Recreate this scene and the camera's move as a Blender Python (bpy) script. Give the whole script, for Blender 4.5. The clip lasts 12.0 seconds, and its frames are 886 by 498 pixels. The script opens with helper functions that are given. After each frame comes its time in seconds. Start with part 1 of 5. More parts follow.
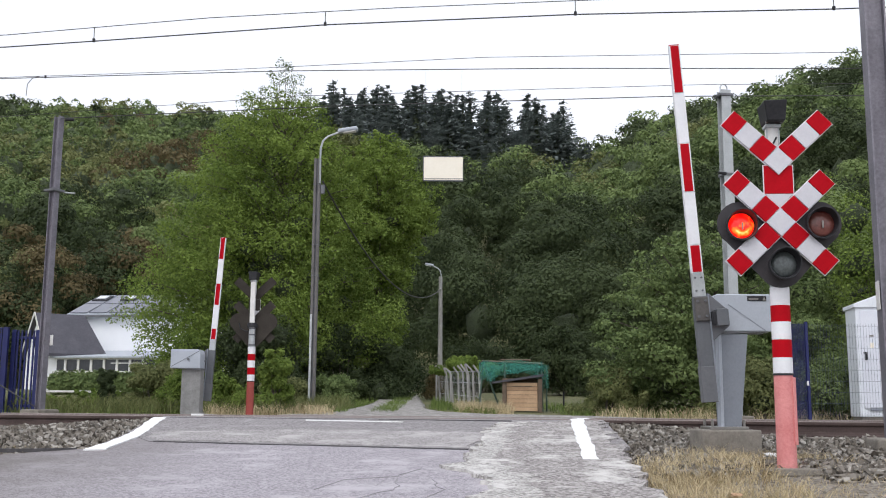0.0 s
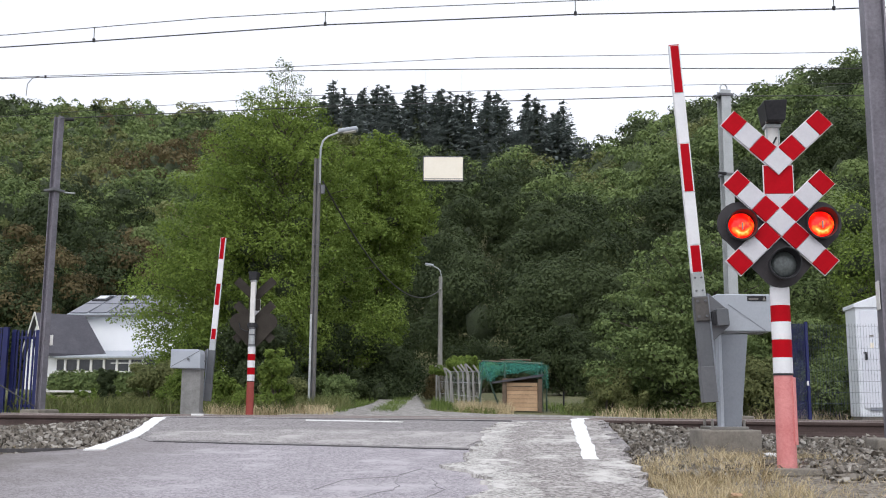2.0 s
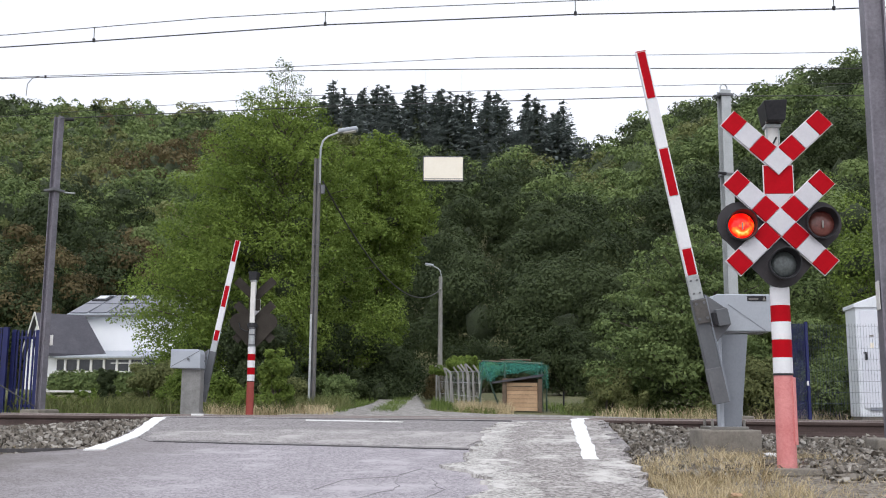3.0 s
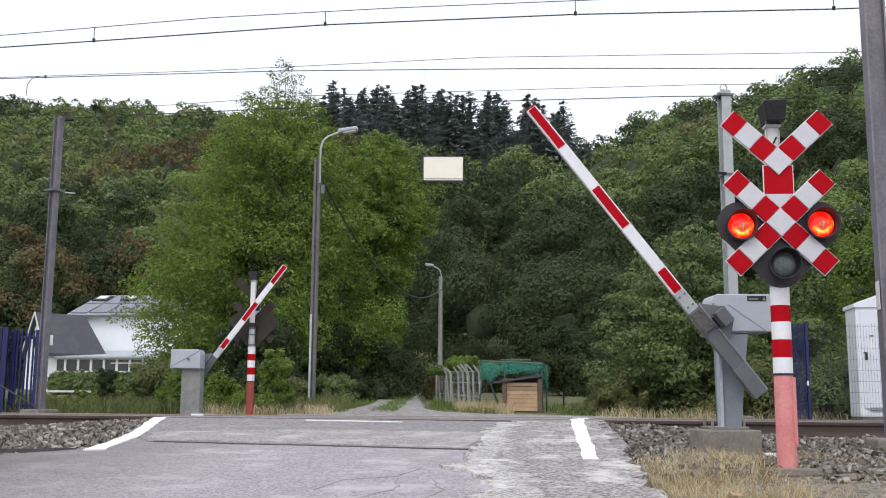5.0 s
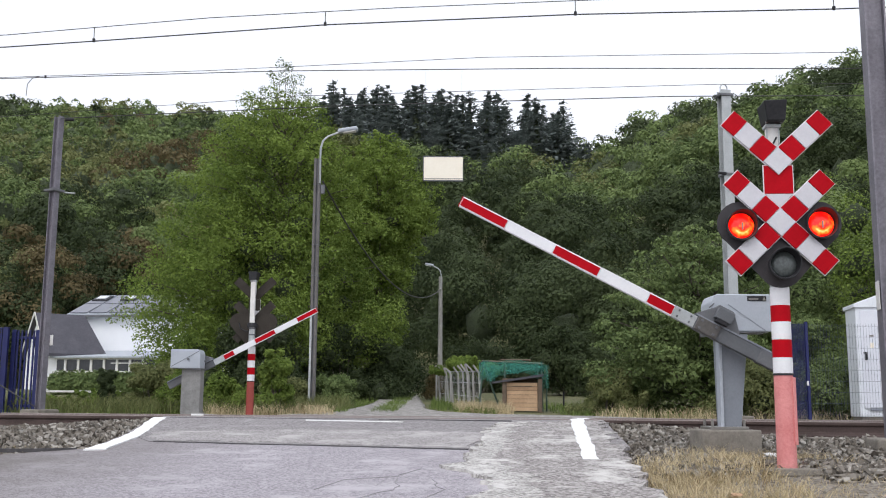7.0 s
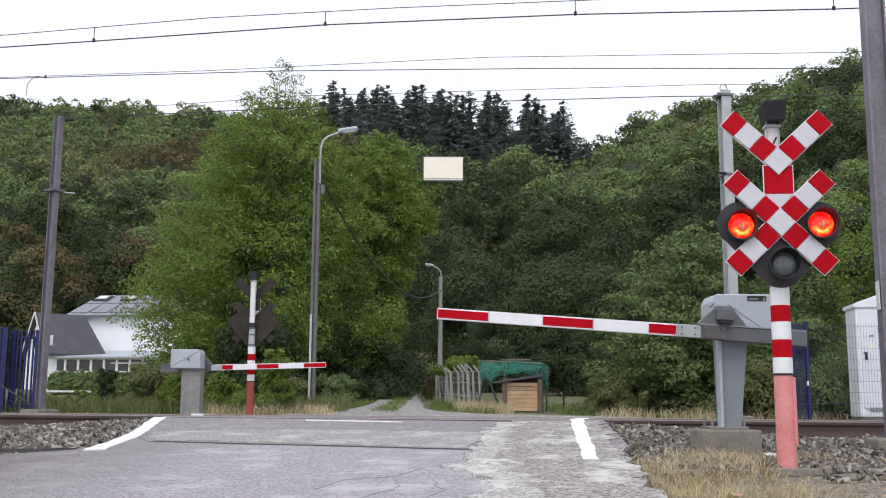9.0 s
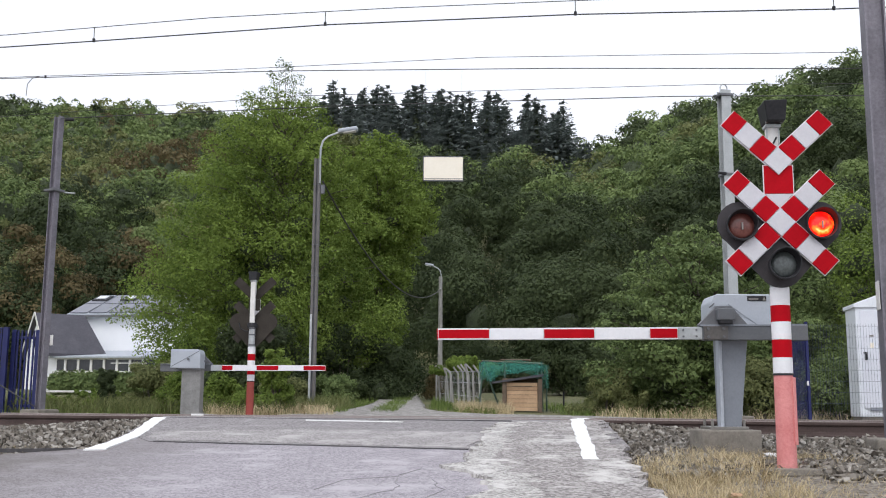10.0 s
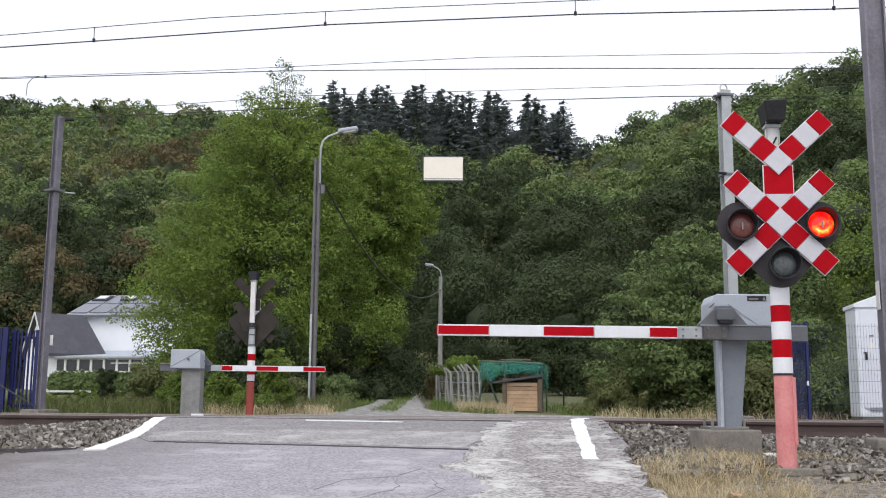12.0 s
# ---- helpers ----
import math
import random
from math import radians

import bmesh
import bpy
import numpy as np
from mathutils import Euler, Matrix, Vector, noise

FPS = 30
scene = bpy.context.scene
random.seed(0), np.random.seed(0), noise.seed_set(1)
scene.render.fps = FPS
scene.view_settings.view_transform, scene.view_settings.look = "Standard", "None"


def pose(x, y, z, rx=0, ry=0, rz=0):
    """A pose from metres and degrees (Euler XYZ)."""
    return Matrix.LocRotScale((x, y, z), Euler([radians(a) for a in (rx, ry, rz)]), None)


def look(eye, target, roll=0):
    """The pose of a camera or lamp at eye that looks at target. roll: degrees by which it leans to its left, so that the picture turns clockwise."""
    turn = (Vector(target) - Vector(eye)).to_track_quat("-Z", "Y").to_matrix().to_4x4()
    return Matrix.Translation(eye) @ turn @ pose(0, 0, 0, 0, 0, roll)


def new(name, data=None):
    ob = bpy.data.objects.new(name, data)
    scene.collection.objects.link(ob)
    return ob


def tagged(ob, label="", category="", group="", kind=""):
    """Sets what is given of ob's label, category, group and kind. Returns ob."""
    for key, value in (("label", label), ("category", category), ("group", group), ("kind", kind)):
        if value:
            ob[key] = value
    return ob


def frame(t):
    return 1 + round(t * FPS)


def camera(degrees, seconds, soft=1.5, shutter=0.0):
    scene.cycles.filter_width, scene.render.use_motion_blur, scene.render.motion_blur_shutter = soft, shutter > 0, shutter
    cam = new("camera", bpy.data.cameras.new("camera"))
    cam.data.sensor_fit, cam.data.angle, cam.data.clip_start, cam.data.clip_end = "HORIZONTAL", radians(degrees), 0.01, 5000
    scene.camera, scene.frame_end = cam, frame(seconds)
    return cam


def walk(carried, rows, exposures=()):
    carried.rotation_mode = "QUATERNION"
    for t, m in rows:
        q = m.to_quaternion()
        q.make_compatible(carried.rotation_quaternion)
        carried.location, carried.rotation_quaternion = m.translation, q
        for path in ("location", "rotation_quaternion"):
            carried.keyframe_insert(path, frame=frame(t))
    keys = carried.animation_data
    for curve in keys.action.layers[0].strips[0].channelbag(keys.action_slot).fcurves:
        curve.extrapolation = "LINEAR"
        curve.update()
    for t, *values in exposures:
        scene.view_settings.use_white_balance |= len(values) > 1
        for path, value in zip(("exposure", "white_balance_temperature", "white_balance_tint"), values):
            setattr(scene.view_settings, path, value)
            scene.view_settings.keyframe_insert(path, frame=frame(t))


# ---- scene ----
# The clip's camera stands on a low tripod beside the road and never moves.
cam = camera(48, 12.0, soft=1.1)
EYE = (0.0, 0.0, 0.22)
STAND = look(EYE, (0.0, math.cos(radians(8.75)), 0.22 + math.sin(radians(8.75))), 0.4)
walk(cam, [(0.0, STAND), (12.0, STAND)])

# ---- light: a bright overcast afternoon ----
world = bpy.data.worlds.new("overcast_sky")
scene.world = world
world.use_nodes = True
wn, wl = world.node_tree.nodes, world.node_tree.links
sky = wn.new("ShaderNodeTexSky")
sky.sky_type = "NISHITA"
sky.sun_disc = False
sky.sun_elevation = radians(52)
sky.sun_rotation = radians(200)
sky.air_density, sky.dust_density, sky.ozone_density = 1.0, 6.0, 1.0
grey = wn.new("ShaderNodeHueSaturation")
grey.inputs["Saturation"].default_value = 0.15
cloud = wn.new("ShaderNodeMix")
cloud.data_type = "RGBA"
cloud.inputs["Factor"].default_value = 0.72
for socket in cloud.inputs:
    if socket.identifier == "B_Color":
        socket.default_value = (7.45, 7.8, 8.7, 1)
    if socket.identifier == "A_Color":
        wl.new(grey.outputs["Color"], socket)
wl.new(sky.outputs["Color"], grey.inputs["Color"])
wl.new([o for o in cloud.outputs if o.identifier == "Result_Color"][0], wn["Background"].inputs["Color"])
wn["Background"].inputs["Strength"].default_value = 0.15
sun_data = bpy.data.lights.new("sun", "SUN")
sun_data.energy, sun_data.angle, sun_data.color = 0.6, radians(40), (1.0, 0.96, 0.9)
sun = new("sun", sun_data)
sun.matrix_world = look((0, 0, 60), (0 + 60 / math.tan(radians(52)) * math.sin(radians(20)), 60 / math.tan(radians(52)) * math.cos(radians(20)), 0))
scene.view_settings.exposure = 0.15


# ---- materials ----
def nodes_of(name):
    m = bpy.data.materials.new(name)
    m.use_nodes = True
    return m, m.node_tree.nodes, m.node_tree.links, m.node_tree.nodes["Principled BSDF"]


def ramp_between(n, l, fac, stops):
    r = n.new("ShaderNodeValToRGB")
    el = r.color_ramp.elements
    while len(el) < len(stops):
        el.new(0.5)
    for e, (p, c) in zip(el, stops):
        e.position, e.color = p, (*c, 1)
    l.new(fac, r.inputs["Fac"])
    return r.outputs["Color"]


def noise_node(n, l, co, scale, detail=4.0, rough=0.6):
    t = n.new("ShaderNodeTexNoise")
    t.inputs["Scale"].default_value, t.inputs["Detail"].default_value, t.inputs["Roughness"].default_value = scale, detail, rough
    l.new(co, t.inputs["Vector"])
    return t.outputs["Fac"]


def surface(name, dark, light, rough=0.6, metal=0.0, broad=1.5, fine=40.0, bump=0.2, depth=0.004, per_piece=0.0, spec=0.5):
    """Two scales of variation between a dark and a light tone of one real colour, with fine relief."""
    m, n, l, b = nodes_of(name)
    co = n.new("ShaderNodeTexCoord").outputs["Object"]
    a, f = noise_node(n, l, co, broad, 3), noise_node(n, l, co, fine, 5, 0.7)
    mix = n.new("ShaderNodeMath")
    mix.operation = "ADD"
    half = n.new("ShaderNodeMath")
    half.operation = "MULTIPLY"
    half.inputs[1].default_value = 0.5
    l.new(a, mix.inputs[0]), l.new(f, mix.inputs[1]), l.new(mix.outputs[0], half.inputs[0])
    fac = half.outputs[0]
    if per_piece:
        info = n.new("ShaderNodeObjectInfo")
        add = n.new("ShaderNodeMath")
        add.operation, add.inputs[1].default_value = "MULTIPLY_ADD", per_piece
        l.new(info.outputs["Random"], add.inputs[0]), l.new(fac, add.inputs[2])
        sub = n.new("ShaderNodeMath")
        sub.operation, sub.inputs[1].default_value = "SUBTRACT", per_piece / 2
        l.new(add.outputs[0], sub.inputs[0])
        fac = sub.outputs[0]
    l.new(ramp_between(n, l, fac, [(0.32, dark), (0.68, light)]), b.inputs["Base Color"])
    b.inputs["Roughness"].default_value, b.inputs["Metallic"].default_value = rough, metal
    b.inputs["Specular IOR Level"].default_value = spec
    if bump:
        bp = n.new("ShaderNodeBump")
        bp.inputs["Strength"].default_value, bp.inputs["Distance"].default_value = bump, depth
        l.new(f, bp.inputs["Height"]), l.new(bp.outputs["Normal"], b.inputs["Normal"])
    return m


def foliage(name, dark, light, broad=0.25, through_light=0.3, rough=0.65, grain=1.4):
    """Leaves: each clump its own tone, with slow changes over the crown; some light passes through."""
    m, n, l, b = nodes_of(name)
    co = n.new("ShaderNodeTexCoord").outputs["Object"]
    a = noise_node(n, l, co, broad, 2)
    g = n.new("ShaderNodeNewGeometry")
    add = n.new("ShaderNodeMath")
    add.operation, add.inputs[1].default_value = "MULTIPLY_ADD", 0.34
    l.new(g.outputs["Random Per Island"], add.inputs[0]), l.new(a, add.inputs[2])
    small = noise_node(n, l, co, grain, 3, 0.7)
    both = n.new("ShaderNodeMath")
    both.operation, both.inputs[1].default_value = "MULTIPLY_ADD", 0.45
    l.new(small, both.inputs[0]), l.new(add.outputs[0], both.inputs[2])
    col = ramp_between(n, l, both.outputs[0], [(0.60, dark), (1.16, light)])
    l.new(col, b.inputs["Base Color"])
    b.inputs["Roughness"].default_value, b.inputs["Specular IOR Level"].default_value = rough, 0.12
    tr = n.new("ShaderNodeBsdfTranslucent")
    l.new(col, tr.inputs["Color"])
    mx = n.new("ShaderNodeMixShader")
    mx.inputs[0].default_value = through_light
    l.new(b.outputs[0], mx.inputs[1]), l.new(tr.outputs[0], mx.inputs[2])
    l.new(mx.outputs[0], n["Material Output"].inputs["Surface"])
    return m


def pebbly(name, dark, light, mortar, cover, stone=45.0, relief=0.8):
    """Coarse stones in a weak mortar: stones of mixed tone, with pale mortar patches between."""
    m, n, l, b = nodes_of(name)
    co = n.new("ShaderNodeTexCoord").outputs["Object"]
    v = n.new("ShaderNodeTexVoronoi")
    v.inputs["Scale"].default_value = stone
    l.new(co, v.inputs["Vector"])
    tone = n.new("ShaderNodeSeparateColor")
    l.new(v.outputs["Color"], tone.inputs[0])
    stones = ramp_between(n, l, tone.outputs[0], [(0.1, dark), (0.9, light)])
    big = noise_node(n, l, co, 2.2, 6, 0.75)
    mask = ramp_between(n, l, big, [(cover, (0, 0, 0)), (cover + 0.12, (1, 1, 1))])
    mix = n.new("ShaderNodeMix")
    mix.data_type = "RGBA"
    byname = {i.identifier: i for i in mix.inputs}
    l.new(mask, byname["Factor_Float"]), l.new(stones, byname["A_Color"])
    byname["B_Color"].default_value = (*mortar, 1)
    l.new([o for o in mix.outputs if o.identifier == "Result_Color"][0], b.inputs["Base Color"])
    b.inputs["Roughness"].default_value = 0.92
    bp = n.new("ShaderNodeBump")
    bp.inputs["Strength"].default_value, bp.inputs["Distance"].default_value = relief, 0.35 / stone
    l.new(v.outputs["Distance"], bp.inputs["Height"]), l.new(bp.outputs["Normal"], b.inputs["Normal"])
    return m


ASPHALT = pebbly("asphalt", (0.212, 0.196, 0.216), (0.425, 0.395, 0.425), (0.45, 0.42, 0.45), 0.52, 85.0, 0.45)


def earth_stained(m, x_clean, x_dirty, earth):
    """Earth washed over a road's edge: it thickens across the given stretch of x, in uneven tongues."""
    n, l = m.node_tree.nodes, m.node_tree.links
    b = n["Principled BSDF"]
    clean = b.inputs["Base Color"].links[0].from_socket
    co = n.new("ShaderNodeTexCoord").outputs["Object"]
    sep = n.new("ShaderNodeSeparateXYZ")
    l.new(co, sep.inputs[0])
    wide = n.new("ShaderNodeMapRange")
    wide.inputs["From Min"].default_value, wide.inputs["From Max"].default_value = x_clean, x_dirty
    l.new(sep.outputs["X"], wide.inputs["Value"])
    tongues = noise_node(n, l, co, 1.6, 5, 0.65)
    f = n.new("ShaderNodeMath")
    f.operation = "MULTIPLY"
    l.new(wide.outputs["Result"], f.inputs[0])
    l.new(ramp_between(n, l, tongues, [(0.25, (0.45, 0.45, 0.45)), (0.65, (1, 1, 1))]), f.inputs[1])
    mix = n.new("ShaderNodeMix")
    mix.data_type = "RGBA"
    byname = {i.identifier: i for i in mix.inputs}
    l.new(f.outputs[0], byname["Factor_Float"]), l.new(clean, byname["A_Color"])
    byname["B_Color"].default_value = (*earth, 1)
    l.new([o for o in mix.outputs if o.identifier == "Result_Color"][0], b.inputs["Base Color"])


earth_stained(ASPHALT, -1.5, -3.3, (0.13, 0.115, 0.105))
CROSSING_DECK = pebbly("old_deck_asphalt", (0.15, 0.138, 0.14), (0.32, 0.30, 0.305), (0.36, 0.34, 0.345), 0.56, 60.0, 0.5)
DECK_PATCH = pebbly("mended_asphalt", (0.20, 0.185, 0.185), (0.40, 0.375, 0.375), (0.45, 0.425, 0.42), 0.5, 70.0, 0.5)

WORN_CONCRETE = pebbly("worn_concrete", (0.15, 0.135, 0.13), (0.44, 0.41, 0.40), (0.60, 0.58, 0.56), 0.51, 48.0)
MORTAR = pebbly("pale_mortar", (0.24, 0.225, 0.215), (0.56, 0.54, 0.52), (0.62, 0.60, 0.58), 0.50, 50.0)
GRASSLAND = surface("rough_meadow", (0.05, 0.065, 0.022), (0.17, 0.16, 0.075), 0.95, broad=0.5, fine=14, bump=0.8, depth=0.05)
SOIL = pebbly("stony_dry_soil", (0.085, 0.07, 0.056), (0.28, 0.25, 0.21), (0.215, 0.18, 0.125), 0.55, 38.0, 0.9)
GRAVEL_PATH = pebbly("gravel_path", (0.16, 0.15, 0.14), (0.38, 0.36, 0.345), (0.30, 0.285, 0.27), 0.56, 13.0, 0.9)


def mixed_stones(name, stops):
    """Crushed stone: every piece its own tone."""
    m, n, l, b = nodes_of(name)
    g = n.new("ShaderNodeNewGeometry")
    co = n.new("ShaderNodeTexCoord").outputs["Object"]
    f = noise_node(n, l, co, 60, 4, 0.7)
    add = n.new("ShaderNodeMath")
    add.operation, add.inputs[1].default_value = "MULTIPLY_ADD", 0.35
    l.new(f, add.inputs[0]), l.new(g.outputs["Random Per Island"], add.inputs[2])
    l.new(ramp_between(n, l, add.outputs[0], stops), b.inputs["Base Color"])
    b.inputs["Roughness"].default_value = 0.9
    return m


STONE = mixed_stones("ballast_stone", [(0.10, (0.075, 0.06, 0.048)), (0.55, (0.17, 0.15, 0.125)), (0.95, (0.26, 0.235, 0.205)), (1.2, (0.38, 0.355, 0.32))])
CONCRETE = surface("cast_concrete", (0.13, 0.115, 0.095), (0.31, 0.28, 0.245), 0.9, broad=5, fine=50, bump=0.6, depth=0.006)
PRECAST = surface("grey_concrete_pole", (0.22, 0.21, 0.20), (0.38, 0.37, 0.355), 0.85, broad=2, fine=40)
POLE_DARK = surface("dark_weathered_pole", (0.085, 0.08, 0.08), (0.20, 0.19, 0.185), 0.8, broad=2, fine=40)
RAIL_SIDE = surface("rusty_rail_steel", (0.0413, 0.0272, 0.024), (0.1125, 0.0765, 0.07), 0.8, broad=3, fine=60, bump=0.4)
RAIL_HEAD = surface("rail_head_steel", (0.13, 0.105, 0.095), (0.24, 0.20, 0.19), 0.45, metal=0.6, broad=2, fine=30, bump=0.1)
CONCRETE_GREY = surface("worn_grey_column", (0.17, 0.168, 0.165), (0.31, 0.305, 0.30), 0.8, broad=6, fine=40, bump=0.3)
GALVANISED = surface("galvanised_steel", (0.34, 0.36, 0.37), (0.52, 0.54, 0.55), 0.5, metal=0.3, broad=4, fine=40, bump=0.1)
MAST_STEEL = surface("weathered_mast_steel", (0.12, 0.112, 0.135), (0.29, 0.275, 0.315), 0.6, metal=0.3, broad=2, fine=30, bump=0.2)
GREY_PAINT = surface("grey_machine_paint", (0.2042, 0.2232, 0.2561), (0.2791, 0.2999, 0.3402), 0.5, broad=3, fine=50, bump=0.08)
PALE_GREY = surface("pale_grey_paint", (0.3612, 0.3915, 0.4416), (0.4644, 0.4959, 0.552), 0.45, broad=3, fine=50, bump=0.05)
DARK_GREY = surface("dark_grey_paint", (0.104, 0.108, 0.1189), (0.16, 0.164, 0.1763), 0.55, broad=4, fine=60, bump=0.1)
ARM_GREY = surface("dull_arm_grey", (0.0918, 0.0977, 0.1084), (0.1331, 0.1395, 0.1528), 0.5, broad=4, fine=50, bump=0.1)
STEEL_PLATE = surface("bare_steel_plate", (0.21, 0.1972, 0.1848), (0.315, 0.2992, 0.2772), 0.45, metal=0.5, broad=8, fine=60, bump=0.1)
DARK_PLATE = surface("greasy_steel_plate", (0.085, 0.078, 0.075), (0.16, 0.15, 0.142), 0.45, metal=0.4, broad=8, fine=60, bump=0.15)
BLACK = surface("black_enamel", (0.018, 0.018, 0.02), (0.04, 0.04, 0.045), 0.5, broad=5, fine=40, bump=0.05, spec=0.2)
SHIELD = surface("dark_backing_shield", (0.042, 0.038, 0.042), (0.065, 0.06, 0.064), 0.6, broad=5, fine=60, bump=0.05, spec=0.2)
BOARD_BACK = surface("weathered_board_back", (0.036, 0.031, 0.027), (0.066, 0.058, 0.050), 0.8, broad=5, fine=60, bump=0.1, spec=0.1)
RED = surface("red_reflective_sheet", (0.37, 0.002, 0.008), (0.49, 0.004, 0.013), 0.5, broad=6, fine=60, bump=0.03, spec=0.08)
WHITE = surface("white_reflective_sheet", (0.72, 0.72, 0.75), (0.84, 0.84, 0.87), 0.4, broad=6, fine=60, bump=0.03, spec=0.2)
BOARD_WHITE = surface("dulled_white_board", (0.56, 0.55, 0.59), (0.66, 0.65, 0.69), 0.45, broad=5, fine=50, bump=0.04, spec=0.15)
WHITE_POST = surface("white_post_paint", (0.62, 0.60, 0.58), (0.80, 0.79, 0.77), 0.5, broad=6, fine=50, bump=0.1)
PINK = surface("sun_faded_red_paint", (0.58, 0.17, 0.17), (0.78, 0.33, 0.32), 0.6, broad=5, fine=70, bump=0.15)
BRICK_RED = surface("dull_red_paint", (0.26, 0.04, 0.03), (0.36, 0.07, 0.055), 0.6, broad=5, fine=70, bump=0.1)
ROAD_WHITE = surface("white_road_paint_and_glint", (0.78, 0.78, 0.78), (0.9, 0.9, 0.9), 0.7, broad=3, fine=30, bump=0.3)
BLUE = surface("blue_fence_paint", (0.005, 0.008, 0.07), (0.010, 0.015, 0.115), 0.45, broad=4, fine=40, bump=0.05)
WIRE = surface("weathered_copper_wire", (0.03, 0.03, 0.032), (0.06, 0.058, 0.058), 0.6, broad=2, fine=20, bump=0)
CABINET = surface("cream_cabinet_paint", (0.6944, 0.726, 0.7788), (0.8288, 0.858, 0.9086), 0.45, broad=2, fine=40, bump=0.04)
DOOR_WHITE = surface("white_door_paint", (0.66, 0.68, 0.75), (0.80, 0.82, 0.89), 0.45, broad=2, fine=40, bump=0.04)
TIMBER = surface("sawn_timber", (0.375, 0.234, 0.14), (0.65, 0.442, 0.28), 0.75, broad=3, fine=35, bump=0.3, per_piece=0.25)
OLD_TIMBER = surface("dark_old_timber", (0.10, 0.07, 0.05), (0.20, 0.15, 0.11), 0.85, broad=3, fine=35, bump=0.3)
NET = surface("green_shade_net", (0.02, 0.20, 0.15), (0.07, 0.42, 0.34), 0.7, broad=3, fine=50, bump=0.2)
NET.node_tree.nodes["Principled BSDF"].inputs["Alpha"].default_value = 0.16
RENDER_WALL = surface("white_house_render", (0.85, 0.86, 0.89), (0.92, 0.93, 0.95), 0.85, broad=1, fine=20, bump=0.1)
SLATE = surface("dark_slate_roof", (0.045, 0.0435, 0.0553), (0.09, 0.0863, 0.1062), 0.7, broad=1.5, fine=12, bump=0.3)
SOLAR = surface("grey_roof_panel", (0.132, 0.138, 0.169), (0.192, 0.198, 0.234), 0.35, broad=1, fine=10, bump=0.02, per_piece=0.2)
DARK_GLASS = surface("dark_window_glass", (0.02, 0.022, 0.025), (0.05, 0.052, 0.056), 0.08, broad=1, fine=5, bump=0)
# Pale base colour imitates the sky reflected in the roof windows.
ROOF_GLASS = surface("roof_glass_sky_reflection", (0.62, 0.64, 0.68), (0.75, 0.77, 0.8), 0.1, broad=1, fine=5, bump=0)
MESH_WIRE = surface("dull_blue_wire", (0.03, 0.04, 0.08), (0.07, 0.085, 0.14), 0.5, broad=4, fine=40, bump=0)
BARK = surface("bark", (0.06, 0.05, 0.04), (0.15, 0.13, 0.105), 0.9, broad=3, fine=20, bump=0.7, depth=0.03)
CREAM = surface("cream_sign_sheet", (0.86, 0.80, 0.67), (0.94, 0.88, 0.76), 0.5, broad=4, fine=30, bump=0.02)
TAR = surface("tar_seam", (0.045, 0.042, 0.045), (0.10, 0.095, 0.10), 0.9, broad=6, fine=40, bump=0.6)
CRACK = surface("crack_dust", (0.16, 0.155, 0.16), (0.26, 0.25, 0.255), 0.95, broad=6, fine=40, bump=0.4)
# Dark solid colour for crown cores: the shade inside the foliage is painted.
CROWN_SHADE = surface("crown_inner_shade", (0.036, 0.050, 0.024), (0.08, 0.105, 0.050), 0.9, broad=1.5, fine=9, bump=0.9, depth=0.2)
LEAF_MID = foliage("leaf_mid_green", (0.075, 0.112, 0.045), (0.196, 0.256, 0.096), broad=0.11, through_light=0.24)
# Dark leaf tone; its darkness also stands for shade at the wood's foot.
LEAF_DARK = foliage("leaf_dark_and_shaded", (0.025, 0.038, 0.018), (0.076, 0.100, 0.045), broad=0.13)
LEAF_BRIGHT = foliage("leaf_bright_green", (0.074, 0.120, 0.025), (0.225, 0.305, 0.070), broad=0.4, through_light=0.38)
LEAF_OLIVE = foliage("leaf_olive", (0.090, 0.108, 0.042), (0.215, 0.232, 0.096), broad=0.11, through_light=0.24)
LEAF_RUST = foliage("leaf_rust", (0.082, 0.068, 0.033), (0.165, 0.132, 0.066))
NEEDLE = foliage("spruce_needles", (0.074, 0.092, 0.088), (0.175, 0.202, 0.188), broad=0.1, through_light=0.25)
DRY_GRASS = foliage("dry_grass_blade", (0.24, 0.18, 0.09), (0.66, 0.55, 0.36), broad=2, through_light=0.25, rough=0.8)
GREEN_GRASS = foliage("green_grass_blade", (0.06, 0.10, 0.025), (0.18, 0.24, 0.07), broad=1, through_light=0.3)


# ---- mesh helpers ----
def thing(name, m, label, category, group="", kind=""):
    e = new(name)
    e.matrix_basis = m
    return tagged(e, label, category, group, kind)


def finish(name, bm, material, parent=None, label="", smooth=False):
    me = bpy.data.meshes.new(name)
    bm.to_mesh(me)
    bm.free()
    for x in material if isinstance(material, (list, tuple)) else (material,):
        me.materials.append(x)
    if smooth:
        me.polygons.foreach_set("use_smooth", [True] * len(me.polygons))
        me.set_sharp_from_angle(angle=radians(40))
    ob = new(name, me)
    if parent:
        ob.parent = parent
    return tagged(ob, label)


def part(name, bm, material, parent, label="", smooth=False):
    return finish(name, bm, material, parent, label, smooth)


def add_box(bm, c, s, m=None, bevel=0.0, slot=0):
    r = bmesh.ops.create_cube(bm, size=1.0)
    vs = r["verts"]
    bmesh.ops.transform(bm, matrix=Matrix.Translation(c) @ (m or Matrix()) @ Matrix.Diagonal((*s, 1)), verts=vs)
    fs = list({f for v in vs for f in v.link_faces})
    for f in fs:
        f.material_index = slot
